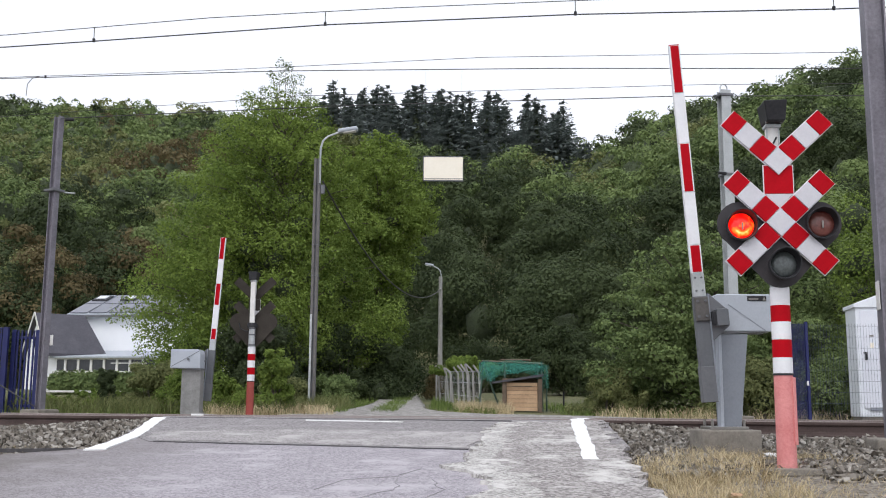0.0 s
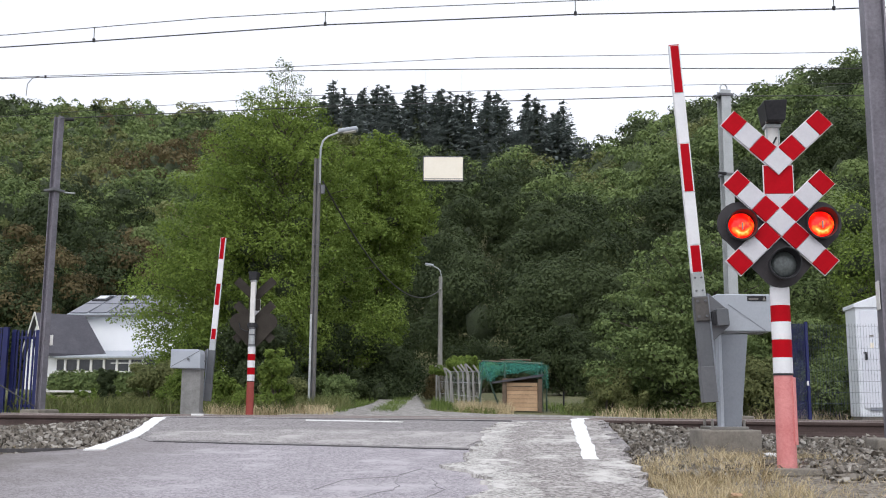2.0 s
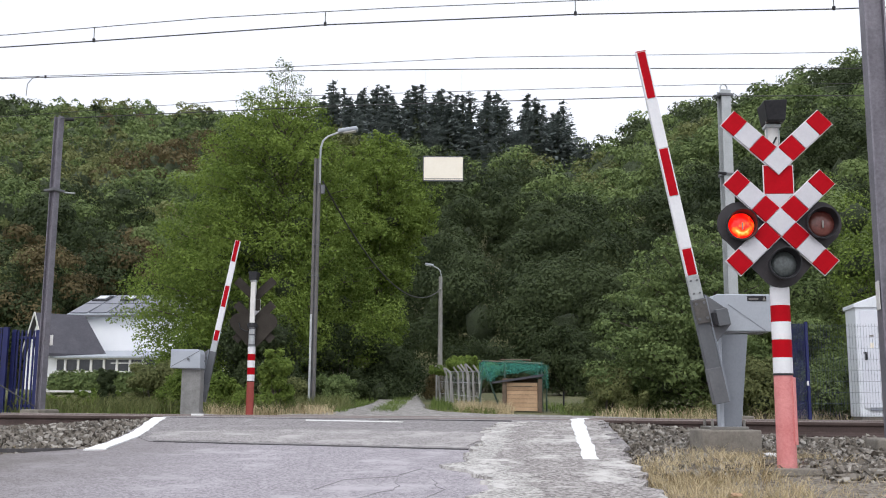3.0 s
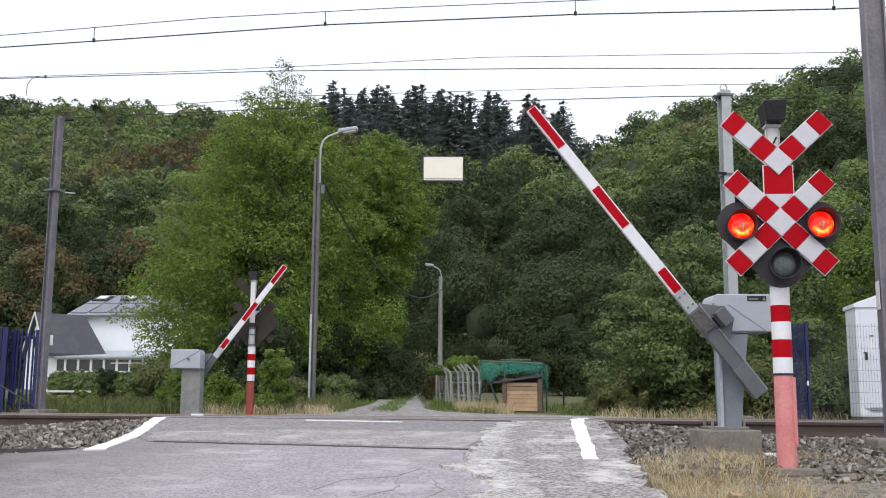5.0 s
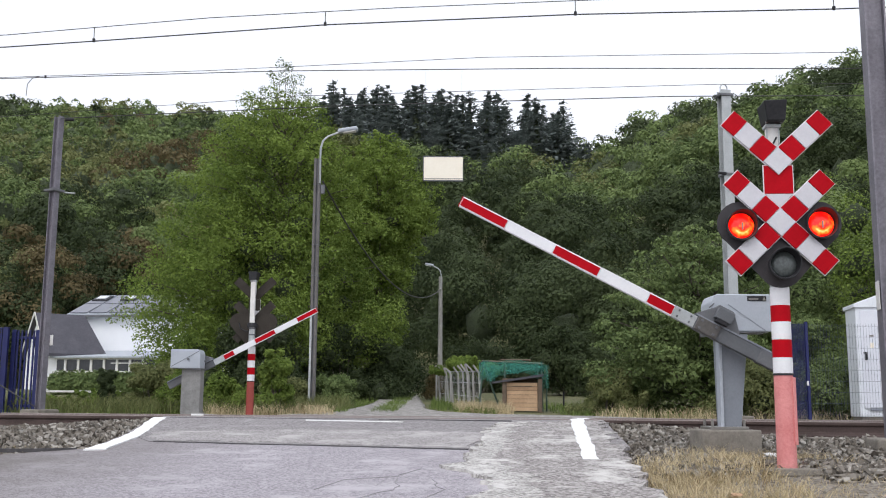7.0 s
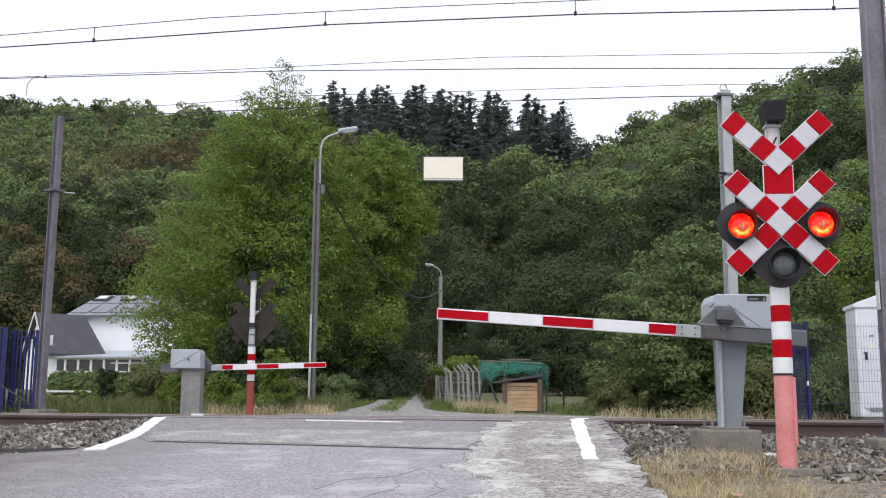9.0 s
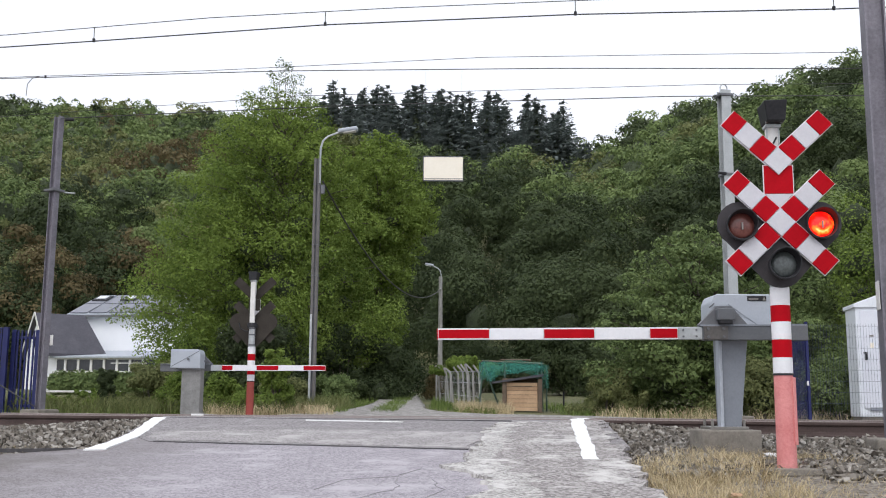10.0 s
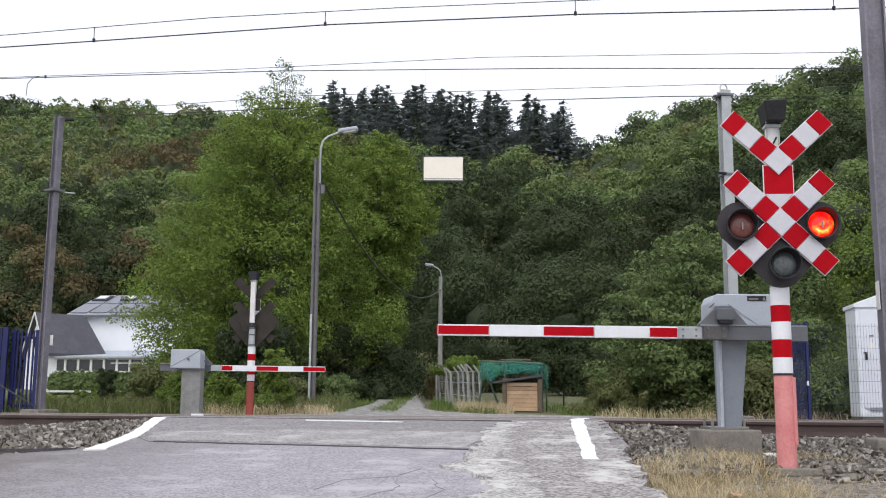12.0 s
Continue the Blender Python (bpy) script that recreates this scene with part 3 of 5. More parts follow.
class Woods:
    """Gathers leaves and dark inner cores of many crowns into one mesh."""
    def __init__(self, seed):
        self.rng, self.V, self.F, self.S, self.k = np.random.default_rng(seed), [], [], [], 0

    def add(self, v, f, slot):
        self.V.append(v), self.F.append(f + self.k), self.S.append(np.full(len(f), slot))
        self.k += len(v)

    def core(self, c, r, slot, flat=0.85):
        """A solid core inside a crown clump, coloured dark for the shade in there."""
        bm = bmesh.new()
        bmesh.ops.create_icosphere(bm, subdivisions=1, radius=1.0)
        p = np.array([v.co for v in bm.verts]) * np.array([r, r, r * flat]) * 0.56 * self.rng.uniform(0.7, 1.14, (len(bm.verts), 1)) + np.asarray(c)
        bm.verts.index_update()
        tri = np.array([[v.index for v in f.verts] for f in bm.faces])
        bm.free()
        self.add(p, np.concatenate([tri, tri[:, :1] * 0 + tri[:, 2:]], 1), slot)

    def clump(self, c, r, n, size, slot, flat=0.85, lowest=-0.5, core=True, jitter=0.42):
        p, u = ball_points(self.rng, c, r, n, flat, lowest)
        self.add(*leaf_cloud(self.rng, p, u + (0, 0, 0.35), size, 0.0, jitter), slot)
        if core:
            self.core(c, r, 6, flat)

    def sprays(self, c, r, n, size, slot, flat=0.85, lowest=-0.3, jitter=0.26):
        """Three-cornered leaf sprays over a puff of foliage, for crowns far away."""
        rng = self.rng
        p, u = ball_points(rng, c, r, n, flat, lowest, 0.2)
        d = u + (0, 0, 0.12) + rng.normal(0, jitter, (n, 3))
        d /= np.linalg.norm(d, axis=1)[:, None]
        t = np.cross(d, rng.normal(0, 1, (n, 3)))
        t /= np.linalg.norm(t, axis=1)[:, None] + 1e-9
        w = np.cross(d, t)
        s = (size * rng.uniform(0.6, 1.4, n))[:, None]
        v = np.stack([p - t * s, p + t * s * 0.7 + w * s * 0.75 - d * s * 0.2, p + t * s * 0.6 - w * s * 0.8 - d * s * 0.2], 1).reshape(-1, 3)
        k = np.arange(n)[:, None] * 3
        self.add(v, k + [0, 1, 2, 2], slot)

    def crown(self, foot, height, width, leaves, size, slot, bole=0.25, skirt=True):
        """A broad-leaved crown: a dome of uneven puffs, each with its own lit top and shaded underside."""
        rng = self.rng
        r = width * 0.5
        rise = height * (1 - bole) * 0.5
        mid = foot[2] + height - rise
        turn = rng.uniform(0, 6.28)
        count = int(rng.integers(10, 15)) + (6 if skirt else 0)
        for i in range(count):
            q = (i + 0.5) / count
            z = 1 - q * (1.75 if skirt else 1.35)
            out = math.sqrt(max(0.0, 1 - z * z)) * rng.uniform(0.62, 0.92)
            a = turn + i * 2.4 + rng.uniform(-0.3, 0.3)
            br = width * rng.uniform(0.13, 0.25)
            c = (foot[0] + math.cos(a) * r * out, foot[1] + math.sin(a) * r * out, mid + z * (rise - br * 0.6) + rng.uniform(-0.4, 0.4))
            self.sprays(c, br, int(leaves * br * br / (width * width * 0.5)), size, slot)
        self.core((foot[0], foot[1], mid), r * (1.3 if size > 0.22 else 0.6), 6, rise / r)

    def spruce(self, foot, height, width, slot):
        """Whorls of drooping boughs round a straight stem, thinning to a spire."""
        rng = self.rng
        P, D = [], []
        z = 0.10
        lean = rng.normal(0, 0.4, 2)
        while z < 0.985:
            n = int(rng.integers(6, 9))
            for k in range(n):
                a = 6.283 * (k + rng.uniform(-0.35, 0.35)) / n + z * 40
                zk = min(0.99, z + rng.uniform(-0.5, 0.5) / height)
                reach = width * 0.5 * (min(1.0, 1.9 * (1 - zk)) ** 0.85 * rng.uniform(0.35, 1.15) + 0.02)
                m = max(2, int(reach / 0.24))
                q = (np.arange(m) + rng.uniform(0.2, 0.9, m)) / m * reach
                sway = rng.normal(0, 0.22, m) * (0.3 + q)
                P.append(np.stack([foot[0] + zk * lean[0] + q * math.cos(a) - sway * math.sin(a), foot[1] + zk * lean[1] + q * math.sin(a) + sway * math.cos(a), foot[2] + zk * height - 0.30 * q + 0.10 * q * q / max(reach, 0.3)], 1))
                D.append(np.tile((math.cos(a), math.sin(a), -0.15), (m, 1)))
            z += 1.05 / height
        P, D = np.concatenate(P), np.concatenate(D)
        n = len(P)
        D = D + rng.normal(0, 0.4, (n, 3))
        side = np.stack([-D[:, 1], D[:, 0], rng.normal(0, 0.35, n)], 1)
        s = rng.uniform(0.32, 0.70, n)[:, None]
        v = np.stack([P - D * s * 0.7 + side * s * 0.5, P - side * s * 0.75 - (0, 0, 0.22), P + D * s], 1)
        self.add(v.reshape(-1, 3), np.arange(3 * n).reshape(n, 3)[:, [0, 1, 2, 2]], slot)
        # Dark inner cone standing for the shade round the stem.
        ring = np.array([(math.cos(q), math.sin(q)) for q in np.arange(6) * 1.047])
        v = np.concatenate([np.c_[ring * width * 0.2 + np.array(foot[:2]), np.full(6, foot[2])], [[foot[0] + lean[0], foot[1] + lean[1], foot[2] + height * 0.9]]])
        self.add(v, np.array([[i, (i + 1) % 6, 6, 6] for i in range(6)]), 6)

    def build(self, name, materials, parent=None):
        f = np.concatenate(self.F)
        s = np.concatenate(self.S)
        same = f[:, 2] == f[:, 3]
        quads, tris = f[~same], f[same][:, :3]
        V = np.concatenate(self.V).astype(np.float32)
        me = bpy.data.meshes.new(name)
        loops = np.concatenate([quads.ravel(), tris.ravel()]).astype(np.int32)
        me.vertices.add(len(V)), me.loops.add(len(loops)), me.polygons.add(len(quads) + len(tris))
        me.vertices.foreach_set("co", V.ravel()), me.loops.foreach_set("vertex_index", loops)
        start = np.concatenate([np.arange(len(quads)) * 4, len(quads) * 4 + np.arange(len(tris)) * 3]).astype(np.int32)
        me.polygons.foreach_set("loop_start", start)
        me.polygons.foreach_set("material_index", np.concatenate([s[~same], s[same]]).astype(np.int32))
        for m in materials:
            me.materials.append(m)
        me.update(calc_edges=True)
        ob = new(name, me)
        if parent:
            ob.parent = parent
        return ob


LEAVES = [LEAF_MID, LEAF_DARK, LEAF_BRIGHT, LEAF_OLIVE, LEAF_RUST, NEEDLE, CROWN_SHADE]


def hill_woods():
    w = Woods(21)
    rng = w.rng
    a = -0.62
    while a < 0.62:
        R = float(np.interp(a, RIDGE_A, RIDGE_R))
        foot = float(np.interp(a, [-0.5, -0.1, 0.1, 0.4], [92, 80, 70, 58]))
        r = foot + rng.uniform(0, 5)
        while r < R + 8:
            aa = a + rng.uniform(-3.2, 3.2) / r
            x, y = r * aa / math.hypot(1, aa), r / math.hypot(1, aa)
            s = (r - foot) / (R - foot)
            step = rng.uniform(6.6, 9.0)
            if rng.random() > 1.25 * r / R:
                r += step
                continue
            z = float(land_z(x, y))
            h = rng.uniform(8.5, 13)
            tone = 0.7 * math.sin(x * 0.07 + 1.0) + 0.7 * math.sin(y * 0.06 + x * 0.03) + rng.normal(0, 0.8)
            slot = 0 if tone > -0.9 else 1
            if tone > 1.1:
                slot = 3
            if aa < -0.2 and s < 0.75 and math.sin(x * 0.11 + 0.6) * math.sin(y * 0.045) > 0.55 and rng.random() < 0.6 or rng.random() < 0.008:
                slot = 4
            # Mostly dark leaves low on the slope, painting the shade under the canopy.
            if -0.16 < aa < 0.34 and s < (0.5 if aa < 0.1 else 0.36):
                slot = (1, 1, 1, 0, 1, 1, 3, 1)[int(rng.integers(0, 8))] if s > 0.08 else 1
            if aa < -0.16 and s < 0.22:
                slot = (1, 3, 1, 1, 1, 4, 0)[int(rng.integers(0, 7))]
            if -0.12 < aa < 0.132 and s > 0.62:
                for k in range(3):
                    x2, y2 = x + rng.uniform(-5, 5), y + rng.uniform(-5, 5)
                    gap = 0.062 < x2 / y2 < 0.082
                    w.spruce((x2, y2, float(land_z(x2, y2))), rng.uniform(7, 11) if gap else 9 + 13 * rng.random() ** 1.5, rng.uniform(7.0, 11.5), 5)
            else:
                size = 0.0016 * r
                wide = rng.uniform(6.5, 9.5)
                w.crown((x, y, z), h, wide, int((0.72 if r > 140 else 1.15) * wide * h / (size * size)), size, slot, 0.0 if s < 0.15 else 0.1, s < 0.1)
            r += step
        a += 7.2 / R
    return w.build("hillside_woods", LEAVES)


tagged(hill_woods(), "dense mixed wood of broad-leaved trees and dark spruces on the valley side", "woods", kind="stuff")


def tree(x, y, height, width, leaves, size, slot, seed, label, lean=0.0, shape=None, name="tree", bole=0.2, airy=False):
    z = float(land_z(x, y))
    e = thing(name, pose(x, y, z), label, "tree")
    rng = random.Random(seed)
    bm = rod((0, 0, -0.1), (0.05, 0, height * 0.45), width * 0.025, width * 0.016, 10)
    add_rod(bm, (0.05, 0, height * 0.44), (lean, 0, height * 0.93), width * 0.016, width * 0.003, 7)
    w = Woods(seed)
    blobs = []
    if shape:
        blobs = list(shape)
    for i in range(0 if shape else 16):
        zz = rng.uniform(bole, 0.92)
        q = math.sin(math.pi * min(1, (zz - bole) / (1 - bole) * 0.82 + 0.16)) * 0.34
        a = rng.uniform(0, 6.28)
        blobs.append((math.cos(a) * q * width, math.sin(a) * q * width, zz * height, width * rng.uniform(0.13, 0.21)))
    tot = sum(b[3] ** 2 for b in blobs)
    for bx, by, bz, br in blobs:
        start = Vector((0.05, 0, min(bz * 0.7, height * 0.5)))
        add_rod(bm, start, (bx * 0.9, by * 0.9, bz), width * 0.008, width * 0.003, 5)
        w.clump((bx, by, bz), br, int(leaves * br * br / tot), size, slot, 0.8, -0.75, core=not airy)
        for k in range(3):
            a = rng.uniform(0, 6.28)
            c = (bx + math.cos(a) * br * 0.9, by + math.sin(a) * br * 0.9, bz + rng.uniform(-0.5, 0.8) * br)
            w.clump(c, br * 0.45, int(leaves * br * br / tot * 0.16), size, slot, 0.8, -0.9, core=False)
    part("trunk", bm, BARK, e)
    w.build("crown", LEAVES, e)
    return e


def bough_tree(x, y, height, leftward, rightward, low, boughs, leaves, size, slot, seed, label, flat=0.5):
    """A tree of tiered boughs. leftward and rightward give the crown's reach as (height, reach) pairs; low is where the boughs begin."""
    e = thing("tree", pose(x, y, float(land_z(x, y))), label, "tree")
    w = Woods(seed)
    rng = random.Random(seed)
    girth = 0.018 * height
    bm = rod((0, 0, -0.1), (0.05, 0, height * 0.5), girth, girth * 0.6, 10)
    add_rod(bm, (0.05, 0, height * 0.49), (0, 0, height * 0.95), girth * 0.6, 0.015, 7)
    pads = []
    for i in range(boughs):
        q = ((i + 0.5) / boughs) ** 0.85
        z = low + (height - low) * q
        a = i * 2.39996 + rng.uniform(-0.3, 0.3)
        l_reach = float(np.interp(z, [p for p, _ in leftward], [r for _, r in leftward]))
        r_reach = float(np.interp(z, [p for p, _ in rightward], [r for _, r in rightward]))
        c = 0.5 + 0.5 * math.cos(a)
        reach = (l_reach * (1 - c) + r_reach * c) * rng.uniform(0.78, 1.08)
        root = max(0.25 * low, z - 0.45 * reach - 0.3)
        prev = Vector((0.03, 0, root))
        steps = max(2, int(reach / 0.75) + 1)
        for k in range(1, steps + 1):
            t = k / steps
            out = reach * t
            p = Vector((math.cos(a) * out, math.sin(a) * out, root + (z - root) * math.sin(t * 1.5) + rng.uniform(-0.12, 0.12)))
            add_rod(bm, prev, p, 0.02 + 0.008 * height * (1 - t) * 0.5, 0.012, 5)
            if t > 0.3 or reach < 1.0:
                br = (0.30 + 0.12 * reach) * rng.uniform(0.75, 1.2) * (1.0 if t < 0.9 else 0.75)
                pads.append((p, br))
                for j in range(2):
                    b = a + rng.choice((-1, 1)) * rng.uniform(0.8, 1.5)
                    o = br * rng.uniform(0.8, 1.5)
                    pads.append((p + Vector((math.cos(b) * o, math.sin(b) * o, rng.uniform(-0.3, 0.2))), br * rng.uniform(0.5, 0.8)))
            prev = p
    total = sum(r * r for _, r in pads)
    for p, r in pads:
        w.clump(p, r, int(leaves * r * r / total), size, slot, flat * rng.uniform(0.8, 1.5), -0.6, core=r > 0.6 and math.hypot(p.x, p.y) < 0.55 * float(np.interp(p.z, [q for q, _ in leftward], [q for _, q in leftward])), jitter=0.5)
    part("trunk", bm, BARK, e)
    w.build("crown", LEAVES, e)
    return e


bough_tree(-5.6, 34.0, 10.5, [(0, 3.2), (1.6, 4.3), (2.6, 4.8), (4.5, 4.1), (6.7, 3.1), (8.4, 2.6), (9.5, 2.1), (10.3, 1.3)], [(0, 3.2), (1.6, 3.8), (3.0, 3.8), (4.5, 3.3), (6.7, 2.7), (8.4, 2.2), (9.5, 1.5), (10.3, 0.8)],
           1.35, 120, 150000, 0.051, 2, 31, "large spreading broad-leaved tree in full green leaf", 0.8)
bough_tree(-2.45, 37.5, 9.9, [(0, 2.2), (5, 2.6), (7.5, 2.2), (9, 1.5), (9.9, 0.4)], [(0, 0.6), (3.0, 0.8), (5.0, 1.0), (6.6, 2.1), (8.4, 1.5), (9.3, 0.9), (9.9, 0.3)],
           1.6, 80, 64000, 0.062, 2, 32, "tall green broad-leaved tree beside the track", 0.8)
tree(-4.9, 46.0, 13.7, 6.0, 20000, 0.095, 3, 35, "olive yellow broad-leaved tree behind the large one")
tree(-6.05, 36.5, 12.9, 2.4, 2100, 0.038, 0, 33, "thin young tree with a sparse airy crown", airy=True, shape=[(0.0, 0, 12.4, 0.32), (-0.25, 0, 11.9, 0.36), (0.35, 0, 11.9, 0.34), (-0.55, 0, 11.3, 0.42), (0.5, 0, 11.2, 0.42), (0.0, 0, 11.2, 0.45), (0.05, 0, 10.6, 0.55), (0.85, 0.1, 10.5, 0.4), (-0.75, 0, 10.6, 0.4), (1.1, 0, 11.1, 0.22), (-1.0, 0, 10.9, 0.22)])
bough_tree(5.75, 22.4, 4.05, [(0, 2.2), (0.6, 2.5), (1.4, 1.9), (2.2, 2.0), (3.0, 1.6), (3.5, 1.1), (4.05, 0.3)], [(0, 1.6), (2.2, 1.9), (3.2, 1.5), (4.05, 0.3)],
           0.5, 42, 42000, 0.045, 0, 36, "light green small tree with layered arching boughs behind the barrier", 0.42)


# ---- crossing signal: striped post, double saltire, three lamps ----
def lamp_unit(e, x, z, y, lens, name="signal_lamp", label=""):
    """A round lamp on a dark shield: rim, short hood, and a dome inside."""
    u = tagged(new(name), label)
    u.parent, u.matrix_basis = e, pose(x, y, z)
    bm = bmesh.new()
    n = 28
    prof = [(0.094, -0.01), (0.112, -0.01), (0.116, -0.06), (0.110, -0.062), (0.106, -0.06), (0.100, -0.02), (0.094, 0.03), (0.0, 0.05)]
    rings = [[bm.verts.new((r * math.cos(6.2832 * k / n), yy - (0.05 * max(0.0, math.sin(6.2832 * k / n)) if i in (2, 3, 4) else 0), r * math.sin(6.2832 * k / n))) for k in range(n)] for i, (r, yy) in enumerate(prof[:-1])]
    for a, b in zip(rings, rings[1:]):
        for k in range(n):
            bm.faces.new((a[k], a[(k + 1) % n], b[(k + 1) % n], b[k]))
    bm.faces.new(rings[-1])
    bmesh.ops.recalc_face_normals(bm, faces=bm.faces[:])
    bm2 = part("hood", bm, BLACK, u, "", True)
    return u


def lamp_glow_material(name, colour, strength):
    """A lit lens: the filament's swirl burns through, the lower half brightest. It shines on one half of the turning
    lens ball only.
    """
    m, n, l, b = nodes_of(name)
    co = n.new("ShaderNodeTexCoord").outputs["Object"]
    sep = n.new("ShaderNodeSeparateXYZ")
    l.new(co, sep.inputs[0])
    def calc(operation, *args, clamp=False):
        node = n.new("ShaderNodeMath")
        node.operation, node.use_clamp = operation, clamp
        for k, x in enumerate(args):
            if isinstance(x, (int, float)):
                node.inputs[k].default_value = x
            else:
                l.new(x, node.inputs[k])
        return node.outputs[0]
    r = calc("SQRT", calc("ADD", calc("POWER", sep.outputs["X"], 2.0), calc("POWER", sep.outputs["Z"], 2.0)))
    ring = calc("SUBTRACT", 1.0, calc("MULTIPLY", calc("ABSOLUTE", calc("SUBTRACT", r, 0.056)), 30.0), clamp=True)
    lower = calc("MULTIPLY_ADD", sep.outputs["Z"], -14.0, 0.1, clamp=True)
    curl = calc("SUBTRACT", 1.0, calc("MULTIPLY", r, 36.0), clamp=True)
    g = noise_node(n, l, co, 16.0, 2.0)
    glow = calc("ADD", calc("MULTIPLY", calc("MULTIPLY", ring, lower), 0.42), calc("MULTIPLY_ADD", curl, 0.14, calc("MULTIPLY", g, 0.62)))
    col = ramp_between(n, l, glow, [(0.20, (0.42, 0.001, 0.001)), (0.36, (0.82, 0.008, 0.003)), (0.52, (1.0, 0.14, 0.01)), (0.72, (1.0, 0.66, 0.20))])
    b.inputs["Base Color"].default_value = (*colour, 1)
    b.inputs["Roughness"].default_value = 0.25
    l.new(col, b.inputs["Emission Color"])
    b.inputs["Emission Strength"].default_value = strength
    return m


RED_LIT = lamp_glow_material("lit_red_lens", (0.3, 0.01, 0.01), 2.2)
RED_OFF = surface("unlit_red_lens", (0.10, 0.036, 0.03), (0.24, 0.085, 0.07), 0.2, broad=14, fine=60, bump=0.2)
CLEAR_OFF = surface("unlit_clear_lens", (0.05, 0.058, 0.058), (0.13, 0.145, 0.145), 0.2, broad=14, fine=60, bump=0.2)


def dome(r, flat, both):
    """A lens ball: one half lit, the other dark."""
    bm = bmesh.new()
    bmesh.ops.create_uvsphere(bm, u_segments=32, v_segments=20, radius=r)
    for f in bm.faces:
        f.material_index = 0 if f.calc_center_median().y < 0 else 1
        f.smooth = True
    for v in bm.verts:
        v.co.y *= flat
    return bm


def signal_post(m, label, facing_lamps):
    back = SHIELD if facing_lamps else BOARD_BACK
    e = thing("crossing_signal", m, label, "crossing signal", "crossing signals")
    part("lower_post", rod((0, 0, -0.25), (0, 0, 0.66), 0.070, 0.068, 28), PINK if facing_lamps else BRICK_RED, e, "sun-faded red post foot", True)
    part("cover_strip", box((0.055, -0.042, 0.40), (0.03, 0.03, 0.48), Matrix.Rotation(0.6, 4, "Z"), 0.004), PINK if facing_lamps else BRICK_RED, e)
    part("collar", rod((0, 0, 0.655), (0, 0, 0.67), 0.074, None, 28), BLACK, e, "", True)
    zs = [0.67, 0.785, 0.915, 1.045, 1.165, 1.30]
    for i, (a, b) in enumerate(zip(zs, zs[1:])):
        part("band", rod((0, 0, a), (0, 0, b - 0.001), 0.0695, None, 28), RED if i % 2 else WHITE, e, "red reflective band" if i % 2 else "white reflective band", True)
    part("upper_post", box((0, 0.03, 1.93), (0.088, 0.07, 1.26), None, 0.008), WHITE_POST, e, "white upper post")
    for sx in (-0.044, 0.044):
        part("post_lip", box((sx, -0.008, 2.40), (0.010, 0.012, 0.26), None, 0.002), GALVANISED, e)
    part("scratch_mark", box((0.005, -0.007, 2.40), (0.014, 0.004, 0.09), Matrix.Rotation(0.5, 4, "Y")), BLACK, e, "black tape mark")
    part("sleeve", rod((0, 0.02, 1.30), (0, 0.02, 1.64), 0.062, 0.058, 20), GALVANISED, e, "grey steel sleeve", True)
    for cz in (1.33, 1.52, 1.64):
        part("clamp_ring", rod((0, 0.02, cz - 0.014), (0, 0.02, cz + 0.014), 0.068, None, 20), DARK_GREY, e, "", True)
    if not facing_lamps:
        part("cable_collar", rod((0, 0.02, 1.66), (0, 0.02, 1.74), 0.10, 0.085, 20), BLACK, e, "dark collar with cables", True)
        part("cable_loop", tube([(0.26, 0.0, 1.74), (0.22, 0.03, 1.64), (0.10, 0.05, 1.58), (0.0, 0.05, 1.60)], 0.012, 6), BLACK, e)
    part("post_cap", box((0, 0.0, 2.63), (0.10, 0.14, 0.02), None, 0.004), DARK_GREY, e)
    # bell box on top: a dark flared hood
    bm = bmesh.new()
    v = [bm.verts.new(p) for p in ((-0.060, -0.10, 2.545), (0.075, -0.10, 2.545), (0.075, 0.10, 2.545), (-0.060, 0.10, 2.545), (-0.085, -0.13, 2.695), (0.085, -0.13, 2.70), (0.085, 0.10, 2.70), (-0.085, 0.10, 2.695))]
    for q in ((0, 1, 5, 4), (1, 2, 6, 5), (2, 3, 7, 6), (3, 0, 4, 7), (4, 5, 6, 7), (3, 2, 1, 0)):
        bm.faces.new([v[i] for i in q])
    bmesh.ops.recalc_face_normals(bm, faces=bm.faces[:])
    bmesh.ops.bevel(bm, geom=bm.edges[:], offset=0.008, segments=2, profile=0.5, affect="EDGES")
    part("bell_box", bm, BLACK, e, "black flared bell box")
    part("bracket", box((0, 0.02, 2.525), (0.115, 0.10, 0.025), None, 0.005), GALVANISED, e)
    for bx in (-0.055, 0.055):
        part("bolt", rod((bx, -0.045, 2.545), (bx, -0.058, 2.545), 0.009, None, 8), STEEL_PLATE, e)
    # dark backing shield: rounded triangle round the three lamps
    pts = []
    for cx, cz, r, a0, a1 in ((-0.285, 1.765, 0.165, 45, 235), (0.0, 1.455, 0.165, 225, 315), (0.285, 1.765, 0.165, -55, 135)):
        for k in range(13):
            a = radians(a0 + (a1 - a0) * k / 12)
            pts.append((cx + r * math.cos(a), cz + r * math.sin(a)))
    part("shield", prism(pts, "y", -0.075, -0.055), back, e, "dark grey backing shield")
    # crosses: a dark board with red and white fields
    W = 0.148
    for cz, ang, lower in ((2.228, radians(43), False), (1.768, radians(44), True)):
        board = bmesh.new()
        for sx in ((1, -1) if not lower else (1,)):
            c = Vector((sx * math.cos(ang), 0, math.sin(ang))) * 0.244
            add_box(board, (c.x, -0.104, cz + c.z), (0.496, 0.008, W + 0.011), Matrix.Rotation(-math.atan2(math.sin(ang), sx * math.cos(ang)), 4, "Y"))
